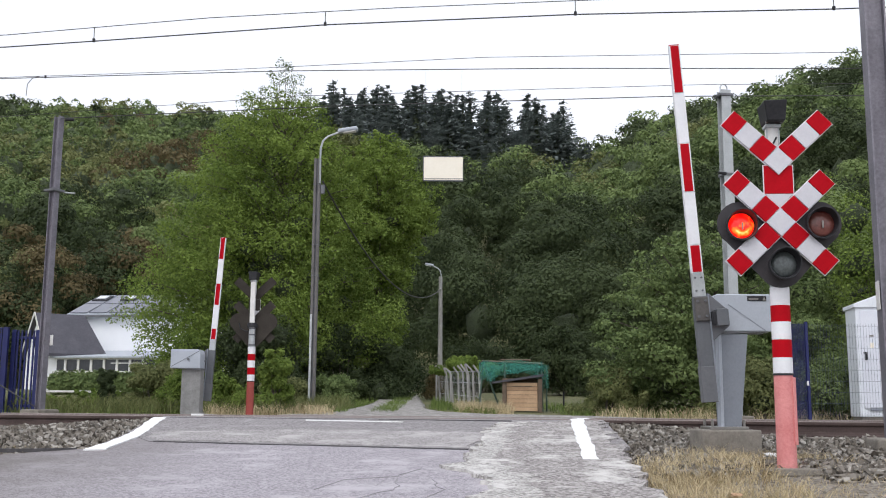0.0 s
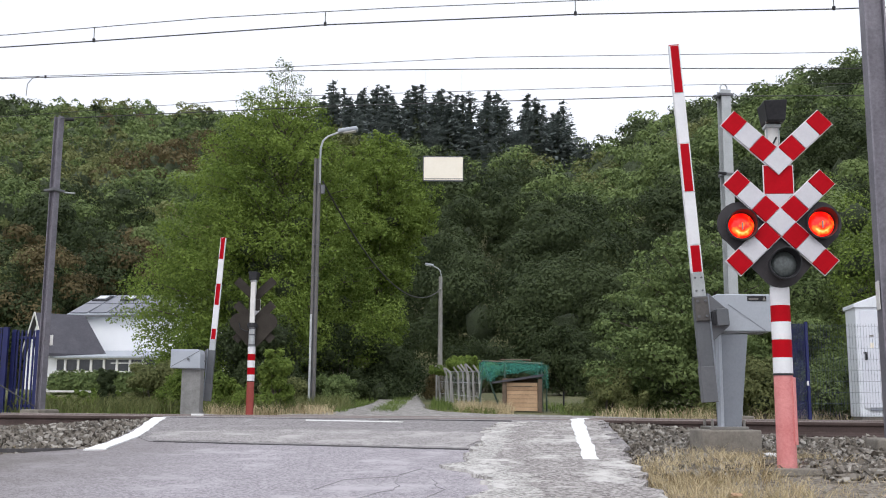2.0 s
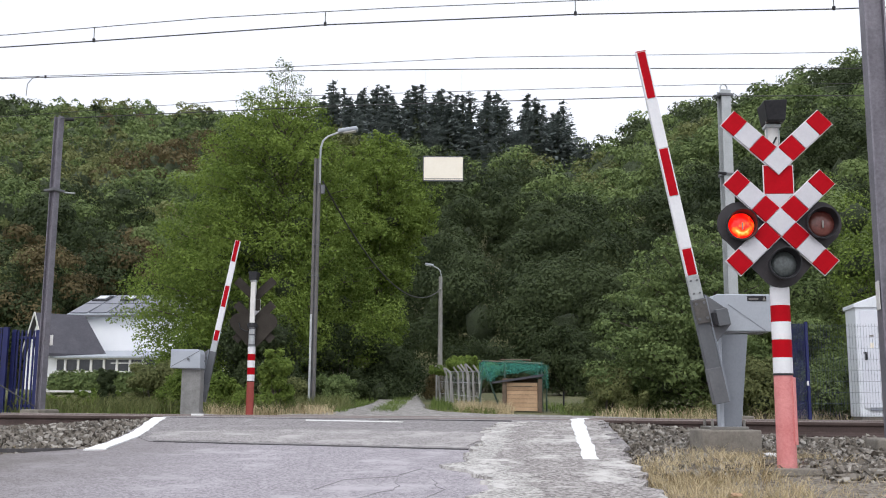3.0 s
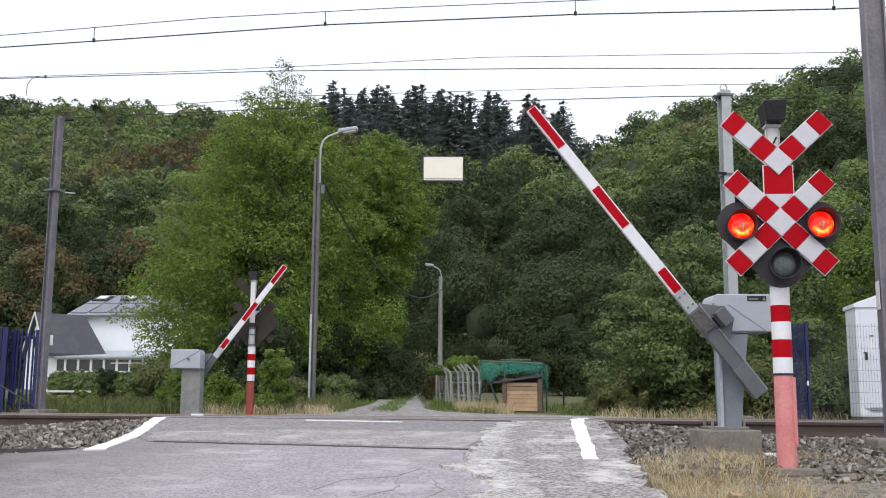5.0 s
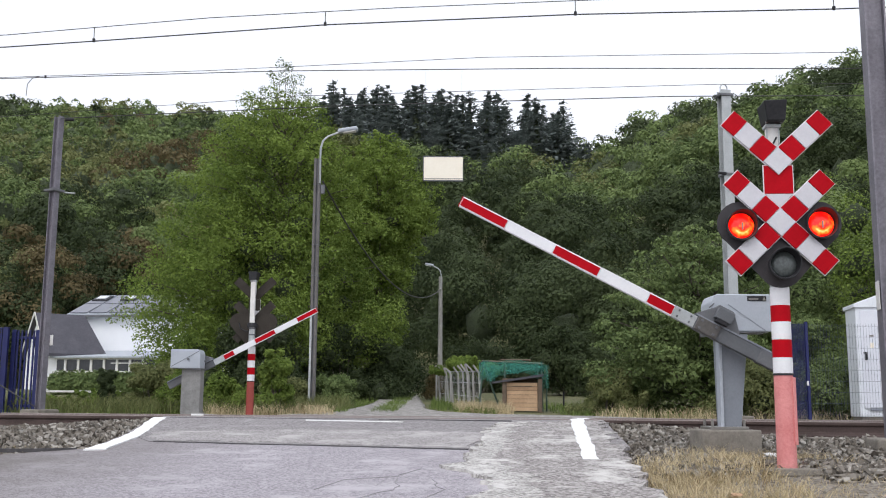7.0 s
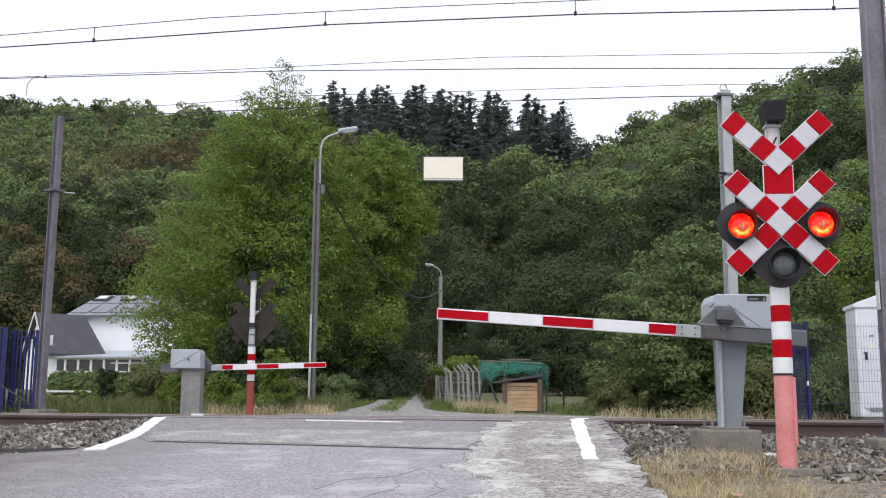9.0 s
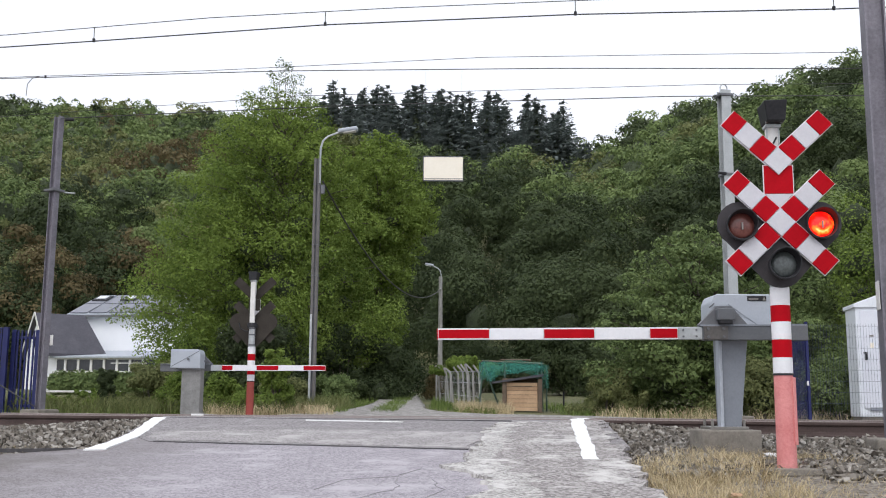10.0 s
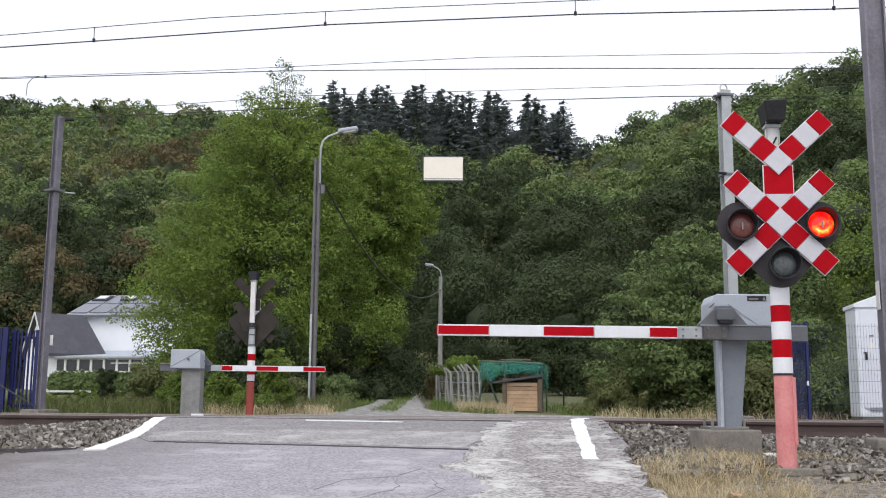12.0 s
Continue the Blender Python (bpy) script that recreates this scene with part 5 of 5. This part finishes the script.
    wd = Woods(seed)
    clumps, leaves, size = int(clumps * 1.7), int(leaves * 1.6), size * 0.55
    bm = bmesh.new()
    for i in range(clumps):
        a, q, zz = rng.uniform(0, 6.28), rng.uniform(0.05, 0.44) * w, rng.uniform(0.1, 0.92)
        q *= math.sqrt(1.1 - zz)
        c = (math.cos(a) * q * 1.2, math.sin(a) * q * 0.8, zz * h + lift)
        add_rod(bm, (c[0] * 0.2, c[1] * 0.2, -0.08), c, 0.012 + 0.006 * h, 0.005, 5)
        wd.clump(c, rng.uniform(0.13, 0.24) * min(w, h * 1.3), leaves // clumps, size, slot, rng.uniform(0.7, 1.2), -0.9)
        for k in range(2):
            b = (c[0] + rng.uniform(-0.2, 0.2) * w, c[1] + rng.uniform(-0.15, 0.15) * w, c[2] + rng.uniform(-0.05, 0.22) * h)
            wd.clump(b, 0.10 * min(w, h * 1.3), leaves // clumps // 7, size, slot, 1.0, -1, core=False)
    part("stem", bm, BARK, e)
    wd.build("foliage", LEAVES, e)
    return e


SHRUB = "leafy green shrub growing beside the railway"
shrub(3.55, 22.0, 0.9, 2.0, 9000, 0.055, 3, 52, SHRUB)
shrub(6.6, 22.4, 2.7, 3.0, 13000, 0.065, 0, 53, "tall light green shrub behind the signal", clumps=14)
shrub(8.3, 22.6, 3.0, 2.8, 14000, 0.065, 0, 54, SHRUB, clumps=12)
shrub(9.9, 22.0, 4.9, 3.2, 15000, 0.065, 2, 55, "tall fresh green shrub behind the cabinet", clumps=16)
shrub(6.3, 19.9, 1.3, 2.2, 9000, 0.055, 3, 56, SHRUB)
shrub(8.0, 20.2, 1.7, 2.4, 9000, 0.055, 0, 57, SHRUB)
shrub(4.2, 24.0, 1.1, 1.8, 5000, 0.055, 3, 59, "low green bush at the wood's edge")
# left of the track
shrub(-7.5, 30.5, 2.2, 2.4, 9000, 0.075, 2, 60, "green bush hanging over the garden", clumps=12)
shrub(-7.28, 22.0, 1.02, 0.55, 8000, 0.05, 1, 61, "dark ivy growing over a stump", clumps=8)
shrub(-7.75, 22.5, 0.42, 1.6, 6000, 0.055, 2, 62, SHRUB)
shrub(-6.2, 21.6, 0.95, 1.7, 10000, 0.06, 3, 63, SHRUB)
shrub(-5.4, 21.2, 0.9, 1.4, 8000, 0.055, 2, 64, SHRUB)
shrub(-4.6, 21.2, 0.7, 1.5, 8000, 0.055, 2, 65, "bright green weeds behind the barrier")
shrub(-3.5, 20.9, 1.2, 0.9, 6000, 0.075, 2, 66, "bright green leafy shrub beside the signal post")
shrub(-4.3, 24.4, 1.1, 2.2, 9000, 0.06, 1, 67, "dark green shrub under the large tree")
shrub(-2.6, 25.0, 0.8, 1.5, 6000, 0.055, 0, 68, SHRUB)
shrub(-3.6, 23.2, 0.7, 1.5, 6000, 0.05, 3, 69, SHRUB)
shrub(-8.7, 21.9, 0.4, 1.8, 6000, 0.055, 2, 70, SHRUB)
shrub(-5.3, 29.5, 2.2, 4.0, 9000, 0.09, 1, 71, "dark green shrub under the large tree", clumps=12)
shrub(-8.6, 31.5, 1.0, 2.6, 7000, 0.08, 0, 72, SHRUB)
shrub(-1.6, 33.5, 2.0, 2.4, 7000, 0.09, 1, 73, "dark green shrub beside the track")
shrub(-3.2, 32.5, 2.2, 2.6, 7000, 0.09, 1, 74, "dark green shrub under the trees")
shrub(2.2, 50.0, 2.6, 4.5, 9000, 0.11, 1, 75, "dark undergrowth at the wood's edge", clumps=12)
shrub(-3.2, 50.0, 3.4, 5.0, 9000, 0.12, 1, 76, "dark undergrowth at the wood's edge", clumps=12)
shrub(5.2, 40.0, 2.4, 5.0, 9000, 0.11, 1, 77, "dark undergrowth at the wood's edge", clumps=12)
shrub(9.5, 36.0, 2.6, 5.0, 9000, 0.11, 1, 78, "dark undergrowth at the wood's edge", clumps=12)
shrub(0.75, 29.9, 0.62, 2.6, 11000, 0.06, 2, 79, "green creeper heaped over the old fence", clumps=12, lift=0.75)
shrub(-0.35, 34.5, 0.9, 0.9, 2200, 0.06, 4, 80, "rust brown withered bush beside the track")


def hedge():
    e = thing("hedge", pose(-12.3, 36.5, float(land_z(-12.3, 36.5))), "clipped dark green garden hedge", "hedge")
    w = Woods(90)
    for k in range(9):
        w.clump((-1.6 + k * 0.42, 0, 0.40), 0.42, 1500, 0.07, 0, 1.1, -1)
    w.build("foliage", LEAVES, e)
    part("garden_rail", box((-0.6, -0.8, 0.12), (3.0, 0.05, 0.07), None, 0.01), WHITE_POST, e, "pale garden rail")


hedge()


def blades(name, spots, height, width, materials, seed, label, bend=0.6):
    """Grass: thin bent blades rooted in the ground."""
    rng = np.random.default_rng(seed)
    n = len(spots)
    a = rng.uniform(0, 6.28, n)
    h = height * rng.uniform(0.4, 1.3, n)
    lean = rng.normal(0, bend, (n, 2)) * h[:, None]
    side = np.stack([np.cos(a), np.sin(a), np.zeros(n)], 1) * width
    mid = spots + np.c_[lean * 0.35, h * 0.65]
    tip = spots + np.c_[lean, h * rng.uniform(0.7, 1.0, n)]
    V = np.stack([spots - side, spots + side, mid + side * 0.7, mid - side * 0.7, tip], 1).reshape(-1, 3)
    k = np.arange(n)[:, None] * 5
    F = np.concatenate([k + [0, 1, 2], k + [0, 2, 3], k + [3, 2, 4]])
    ob = raw(name, V, F, materials)
    return tagged(ob, label, "grass", kind="stuff")


def grass_spots(n, seed, x0, x1, y0, y1, keep, lift=0.0):
    rng = np.random.default_rng(seed)
    x, y = rng.uniform(x0, x1, n), rng.uniform(y0, y1, n)
    clumped = np.sin(x * 5.1 + 2.0 * np.sin(y * 3.3)) * np.sin(y * 4.7 + x) + rng.normal(0, 0.5, n) > -0.25
    ok = keep(x, y) & clumped
    x, y = x[ok], y[ok]
    return np.stack([x, y, rough_land(x, y) - 0.01 + lift], 1)


verge = np.concatenate([grass_spots(10000, 1, 1.0, 5.5, 5.0, 8.9, lambda x, y: (x > np.interp(y, [5, 6.3, 7.4, 8.9], [1.28, 1.32, 1.5, 1.85])) & (y < 8.9 - 0.35 * np.clip(x - 2.2, 0, 3))),
                        grass_spots(350, 2, 1.8, 3.4, 8.3, 9.0, lambda x, y: x > 0), grass_spots(2600, 3, -6.5, -3.0, 7.7, 8.7, lambda x, y: x > -9)])
blades("dry_grass", verge, 0.062, 0.0022, [DRY_GRASS], 4, "straw-coloured dry grass on the road verge", 1.5)
tufts = np.concatenate([grass_spots(1500, 23, 1.9, 3.1, 7.5, 8.6, lambda x, y: y > 0), grass_spots(5200, 21, 1.36, 2.3, 6.0, 8.1, lambda x, y: x > np.interp(y, [5, 6.3, 7.4, 8.9], [1.22, 1.26, 1.42, 1.75]))])
blades("dry_grass", tufts, 0.115, 0.0024, [DRY_GRASS], 22, "tufts of taller straw-coloured grass beside the road", 0.9)
far_dry = np.concatenate([grass_spots(5000, 5, -4.6, -1.9, 19.2, 22.5, lambda x, y: x < -1.9 + (19 - y) * 0.25), grass_spots(3500, 6, 0.3, 1.6, 22.5, 26, lambda x, y: x > 0.35), grass_spots(2500, 7, 3, 9, 18.6, 20.5, lambda x, y: x > 0)])
blades("dry_grass", far_dry, 0.28, 0.005, [DRY_GRASS], 8, "tall dry grass tufts beside the gravel track")
far_green = np.concatenate([grass_spots(5500, 9, -9, -2.6, 19.8, 25, lambda x, y: x < -2.6), grass_spots(5000, 10, -1.5, -1.0, 21.0, 40, lambda x, y: x < 0), grass_spots(9000, 11, -0.45, 1.2, 21.5, 40, lambda x, y: x > -0.3 + 0.6 * (y < 24)), grass_spots(6000, 15, -3.5, -2.0, 20.5, 40, lambda x, y: x < 0), grass_spots(9000, 12, 2.6, 10, 19.5, 28, lambda x, y: x > 0)])
blades("green_grass", far_green, 0.2, 0.006, [GREEN_GRASS], 13, "rough green grass beyond the railway")


weeds = np.concatenate([grass_spots(7000, 16, -9.5, -3.0, 20.0, 22.4, lambda x, y: x < -2.6), grass_spots(2500, 17, -3.4, -2.2, 21.5, 24.5, lambda x, y: x < 0)])
blades("tall_weeds", weeds, 0.40, 0.007, [LEAF_OLIVE], 18, "tall green weeds in front of the shrubs", 0.6)


# ---- enclosure with green netting ----
def enclosure():
    e = thing("netted_enclosure", pose(0.88, 24.6, float(land_z(1, 24.6)) - 0.02), "small enclosure of poles draped with green shade net", "enclosure")
    w, h = 1.72, 1.22
    for p, q in (((0.02, 0, 0), (0.14, 0, h + 0.02)), ((0.18, 0, h * 0.86), (0.55, 0, 0)), ((1.58, 0, 0), (1.56, 0, h - 0.02)), ((1.70, 0.2, 0), (1.70, 0.2, h - 0.1)), ((0.1, 1.4, 0), (0.1, 1.4, h)), ((1.6, 1.4, 0), (1.6, 1.4, h)), ((0.7, 0.7, 0), (0.7, 0.7, h + 0.02))):
        part("pole", rod(p, q, 0.022, None, 8), surface_pole, e)
    for p, q in (((0.1, 0, h), (1.6, 0, h - 0.06)), ((0.1, 0, h), (0.1, 1.4, h)), ((0.55, 0, h + 0.03), (1.3, 0.1, h + 0.03)), ((1.6, 0, h - 0.05), (1.6, 1.4, h))):
        part("top_pole", rod(p, q, 0.02, None, 8), OLD_TIMBER, e)

    def drape(name, x0, x1, y, z_top, z_low, seed):
        rng = np.random.default_rng(seed)
        us, vs = np.linspace(0, 1, 26), np.linspace(0, 1, 12)
        U, T = np.meshgrid(us, vs)
        low = z_low + 0.05 * np.sin(us * 7 + seed) + 0.02 * np.sin(us * 19)
        X = x0 + (x1 - x0) * U
        Z = z_top - (z_top - low[None]) * T - 0.025 * np.sin(us * 9)[None] * (1 - T)
        Y = y + 0.018 * np.sin(U * 24 + T * 5) * (0.3 + T) + 0.006 * rng.normal(0, 1, U.shape)
        i = (np.arange(11)[:, None] * 26 + np.arange(25)[None]).ravel()
        ob = raw(name, np.stack([X, Y, Z], -1).reshape(-1, 3), np.stack([i, i + 1, i + 27, i + 26], 1), [NET], parent=e)
        mod = ob.modifiers.new("thickness", "SOLIDIFY")
        mod.thickness = 0.008
        return tagged(ob, "wrinkled green net")
    drape("net", 0.10, 1.60, -0.04, h, h - 0.24, 1)
    drape("net", 0.25, 1.62, -0.07, h - 0.10, h - 0.20, 5)
    drape("net", 0.02, 0.42, -0.05, h, h - 0.48, 6)
    drape("net", 1.42, 1.74, 0.04, h - 0.06, 0.52, 2)
    drape("net", 0.12, 1.6, 1.42, h, h - 0.3, 3)
    return e


surface_pole = surface("dark_green_pole", (0.04, 0.07, 0.055), (0.09, 0.14, 0.11), 0.6)
enclosure()


def hutch():
    e = thing("wooden_hutch", pose(1.52, 24.2, float(land_z(1.5, 24.2)) - 0.01), "pale board hutch with a dark sloping roof inside the enclosure", "hutch")
    for sx in (-0.02, 0.84):
        part("post", box((sx, 0.0, 0.38), (0.10, 0.09, 0.80), None, 0.006), OLD_TIMBER, e)
    part("back", box((0.41, 0.5, 0.4), (0.9, 0.03, 0.8)), OLD_TIMBER, e)
    for k in range(7):
        part("board", box((0.41, 0.03, 0.055 + k * 0.098), (0.74, 0.025, 0.090), None, 0.004), TIMBER, e)
    part("slot_bar", box((0.41, 0.012, 0.60), (0.5, 0.006, 0.022)), OLD_TIMBER, e)
    part("roof", prism([(-0.32, 0.70), (-0.30, 0.66), (0.92, 0.84), (0.92, 0.90)], "y", -0.1, 0.7), SLATE, e, "dark sloping roof sheet")
    return e


hutch()


def cranked_fence():
    e = thing("concrete_post_fence", pose(0.0, 0.0, 0.0), "row of cranked grey concrete fence posts", "fence")
    for k in range(12):
        x, y = 0.98 - 0.10 * k + 0.05 * math.sin(k * 5.0), 25.2 + k * 0.55
        z = float(land_z(x, y))
        part("post", tube([(x, y, z - 0.1), (x - 0.05 + 0.04 * math.sin(k * 3.0), y, z + 0.9 + 0.05 * math.sin(k * 2.0)), (x - 0.20 + 0.04 * math.sin(k * 4.0), y, z + 1.10 + 0.05 * math.sin(k * 7.0))], 0.03, 6), PRECAST, e, "cranked concrete post")
    net = bmesh.new()
    for k in range(70):
        t = k / 69
        x, y = 0.98 - 1.1 * t, 25.2 + 6.05 * t
        z = float(land_z(x, y))
        add_rod(net, (x, y, z + 0.05), (x - 0.05, y, z + 0.95), 0.0016, None, 4)
    tagged(part("wire_mesh", net, GALVANISED, e, "sagging grey wire mesh"), kind="stuff")
    for zz in (0.3, 0.65, 0.95):
        part("line_wire", rod((0.98, 25.2, float(land_z(0.98, 25.2)) + zz), (-0.14, 31.15, float(land_z(-0.14, 31.15)) + zz), 0.006, None, 5), GALVANISED, e)
    return e


cranked_fence()
stake = tagged(finish("fence_stake", rod((3.05, 25.2, -0.05), (3.05, 25.2, 0.5), 0.025, 0.022, 8), BLACK), "short dark stake in the grass", "stake")


# ---- white house behind the trees ----
def house():
    z0 = float(land_z(-20, 56)) - 0.2
    e = thing("house", pose(-22.3, 55.0, z0, 0, 0, 37), "white rendered house with a slate wing, panelled roof and conservatory", "house")
    base = -0.3
    # wing: ridge along x, gable end at x = 0
    L, hw, ev, rg = 3.0, 2.1, 2.35, 4.45
    wall = prism([(-hw, base), (hw, base), (hw, ev), (0, rg - 0.12), (-hw, ev)], "x", 0, L)
    for v in wall.verts:
        if v.co.x > 1 and v.co.z > ev + 1:
            v.co.x -= 0.85
    part("wing_wall", wall, RENDER_WALL, e, "white gable wall")
    for s in (1, -1):
        bm = prism([(s * (hw + 0.25), ev - 0.30), (s * (hw + 0.25), ev - 0.16), (0, rg + 0.04), (0, rg - 0.10)], "x", -0.25, L + 0.05)
        for v in bm.verts:
            if v.co.x > 1 and abs(v.co.y) < 0.1:
                v.co.x -= 0.58
        part("wing_roof", bm, SLATE, e, "dark slate roof slope")
    part("barge_board", box((-0.27, -1.14, 3.36), (0.03, 3.15, 0.16), Matrix.Rotation(math.atan2(hw, rg - ev), 4, "X")), WHITE_POST, e)
    part("barge_board", box((-0.27, 1.14, 3.36), (0.03, 3.15, 0.16), Matrix.Rotation(-math.atan2(hw, rg - ev), 4, "X")), WHITE_POST, e)
    win = part("gable_window", box((-0.03, 0.2, 2.9), (0.08, 0.5, 0.6), None, 0.01), OLD_TIMBER, e)
    part("pane", box((-0.075, 0.2, 2.9), (0.02, 0.4, 0.5)), DARK_GLASS, win)
    # main block behind, turned towards the line
    M = e.matrix_basis.inverted() @ pose(-21.9, 58.4, 0, 0, 0, -7)

    def piece(name, bm, material, parent, label=""):
        bm.transform(M)
        return part(name, bm, material, parent, label)
    W, D, ev2, rg2 = 12.0, 7.2, 5.10, 6.58
    piece("main_wall", box((W / 2 + 0.3, D / 2, ev2 / 2), (W, D, ev2)), RENDER_WALL, e, "white house wall")
    for yy in (-0.4, D + 0.4):
        piece("main_roof", prism([(yy, ev2 - 0.10), (yy, ev2 + 0.04), (D / 2, rg2 + 0.06), (D / 2, rg2 - 0.10)], "x", 0.0, W + 0.6), PALE_GREY, e, "pale sheet roof slope")
    piece("gutter", box((W / 2 + 0.3, -0.43, ev2 - 0.07), (W + 0.6, 0.1, 0.12)), DARK_GREY, e)
    slope = math.atan2(rg2 - ev2, D / 2 + 0.4)
    for k in range(10):
        for j in range(2):
            t = 0.26 + j * 0.48
            piece("roof_panel", box((0.65 + k * 1.2, -0.4 + (D / 2 + 0.4) * t, ev2 + 0.09 + (rg2 - ev2 + 0.02) * t), (1.08, 1.95, 0.04), Matrix.Rotation(slope, 4, "X")), SOLAR, e, "grey roof panel")
    for k in (0.05, 1.55, 4.5):
        t = 0.76
        c = (0.65 + k * 1.2, -0.4 + (D / 2 + 0.4) * t, ev2 + 0.15 + (rg2 - ev2 + 0.02) * t)
        sk = piece("skylight", box(c, (0.95, 1.0, 0.07), Matrix.Rotation(slope, 4, "X"), 0.01), BLACK, e, "dark framed roof window")
        piece("pane", box((c[0], c[1] - 0.005, c[2] + 0.055), (0.60, 0.62, 0.02), Matrix.Rotation(slope, 4, "X")), ROOF_GLASS, sk)
    # conservatory along the front
    cx0, cx1, cy = 0.9, 7.4, -4.6
    piece("conservatory_roof", prism([(cy - 0.25, 2.42), (cy - 0.25, 2.50), (0, 3.05), (0, 2.97)], "x", cx0 - 0.3, cx1 + 0.3), PALE_GREY, e, "pale lean-to roof")
    piece("dwarf_wall", box(((cx0 + cx1) / 2, cy, 0.85), (cx1 - cx0, 0.2, 1.7)), RENDER_WALL, e)
    n = 9
    for k in range(n + 1):
        piece("mullion", box((cx0 + (cx1 - cx0) * k / n, cy, 2.05), (0.12, 0.12, 0.72)), WHITE_POST, e, "white window post")
    for k in range(n):
        piece("conservatory_pane", box((cx0 + (cx1 - cx0) * (k + 0.5) / n, cy + 0.02, 2.05), ((cx1 - cx0) / n - 0.11, 0.02, 0.7)), DARK_GLASS, e, "dark glass pane")
    piece("window_head", box(((cx0 + cx1) / 2, cy - 0.01, 2.38), (cx1 - cx0, 0.14, 0.08)), WHITE_POST, e)
    piece("window_sill", box(((cx0 + cx1) / 2, cy - 0.04, 1.70), (cx1 - cx0, 0.2, 0.06)), WHITE_POST, e)
    piece("transom", box((5.9, cy - 0.01, 2.15), (2.0, 0.13, 0.05)), WHITE_POST, e)
    return e


house()


# ---- litter and edging ----
def scrap(name, x, y, z, s, material, label):
    bm = bmesh.new()
    bmesh.ops.create_icosphere(bm, subdivisions=2, radius=1.0)
    rng = random.Random(5)
    for v in bm.verts:
        v.co = Vector((v.co.x * s[0], v.co.y * s[1], v.co.z * s[2])) * rng.uniform(0.7, 1.2)
    ob = tagged(finish(name, bm, material), label, "litter")
    ob.location = (x, y, z)


scrap("paper_scrap", 2.62, 8.05, float(land_z(2.62, 8.05)) + 0.035, (0.07, 0.03, 0.02), WHITE, "crumpled white scrap lying in the ballast")
scrap("leaf_scrap", 1.72, 5.95, float(land_z(1.72, 5.95)) + 0.03, (0.035, 0.025, 0.012), TIMBER, "pale brown scrap lying in the dry grass")
kerb = tagged(finish("edging_slab", box((3.6, 7.15, float(land_z(3.6, 7.15)) - 0.005), (1.5, 0.10, 0.06), Matrix.Rotation(0.02, 4, "Z"), 0.008), CONCRETE), "weathered concrete edging slab along the ballast", "kerb", kind="structure")


tagged(finish("edging_slab", box((2.46, 7.03, float(land_z(2.46, 7.03)) - 0.012), (0.30, 0.08, 0.05), Matrix.Rotation(0.03, 4, "Z"), 0.008), CONCRETE), "short weathered concrete edging beside the signal post", "kerb", kind="structure")
far_kerb = tagged(finish("edging_slab", box((4.1, 17.35, -0.11), (3.4, 0.22, 0.13), Matrix.Rotation(-0.10, 4, "Z"), 0.01), PRECAST), "pale concrete edging beyond the farther track", "kerb", kind="structure")


# ---- movement ----
def motions():
    near = [(0, 86.0), (2.4, 86.0), (2.5, 85.4), (2.75, 82.6), (3.0, 78.8), (3.2, 75.2), (4.8, 54.8), (5.0, 52.2), (5.5, 46.0), (6.0, 39.8), (6.5, 33.8), (7.0, 27.4), (8.8, 5.95), (9.0, 3.6), (9.3, 0.4), (9.5, -0.75), (9.7, -1.2),
            (10.0, -0.6), (10.3, 0.8), (10.5, 1.1), (10.8, 0.85), (11.2, 0.5), (11.6, 0.3), (12.0, 0.3)]
    far = [(0, 86.6), (2.4, 86.6), (2.5, 86.0), (2.75, 83.4), (3.0, 79.6), (3.2, 76.5), (4.8, 56.2), (5.5, 47.6), (6.5, 34.6), (7.0, 27.8), (8.8, 3.8), (9.0, 1.8), (9.3, -1.3), (9.5, -2.0), (10.0, 0.3), (10.5, 0.4), (11.0, -0.1), (11.5, -0.3), (12.0, -0.3)]
    walk(near_boom, [(t, pose(0, -0.27, 1.0, 0, a, 0)) for t, a in near])
    walk(far_boom, [(t, pose(0.04, -0.27, 1.045, 0, a, 0)) for t, a in far])
    # each lens ball, half lit and half dark, is turned to imitate the flashing
    left_off = [0.2, 1.25, 2.18, 3.18, 4.17, 5.15, 6.07, 7.1, 8.08, 9.07, 9.94, 11.06, 11.88]
    left_on = [0.74, 1.66, 2.68, 3.65, 4.6, 5.56, 6.58, 7.57, 8.5, 9.4, 10.44, 11.38]
    right_on = [0.07, 1.12, 1.94, 3.08, 4.05, 4.94, 5.93, 6.94, 7.95, 8.88, 9.79, 10.83, 11.77]
    right_off = [0.83, 1.78, 2.78, 3.75, 4.72, 5.65, 6.65, 7.67, 8.6, 9.57, 10.6, 11.56]
    for lamp, lit, events in ((near_lamps["left"], True, left_off + left_on), (near_lamps["right"], False, right_on + right_off)):
        turn = 0 if lit else 180
        rows = [(0.0, turn)]
        for t in sorted(events):
            for k, dt in ((0, -0.10), (0, -0.05), (60, -0.0167), (120, 0.0167), (180, 0.05), (180, 0.10)):
                if rows[-1][0] < t + dt <= 12.0:
                    rows.append((t + dt, turn + k))
            turn += 180
        rows.append((12.0, turn)) if rows[-1][0] < 11.98 else None
        walk(lamp, [(t, pose(0, 0, 0, 0, 0, a)) for t, a in rows])


motions()
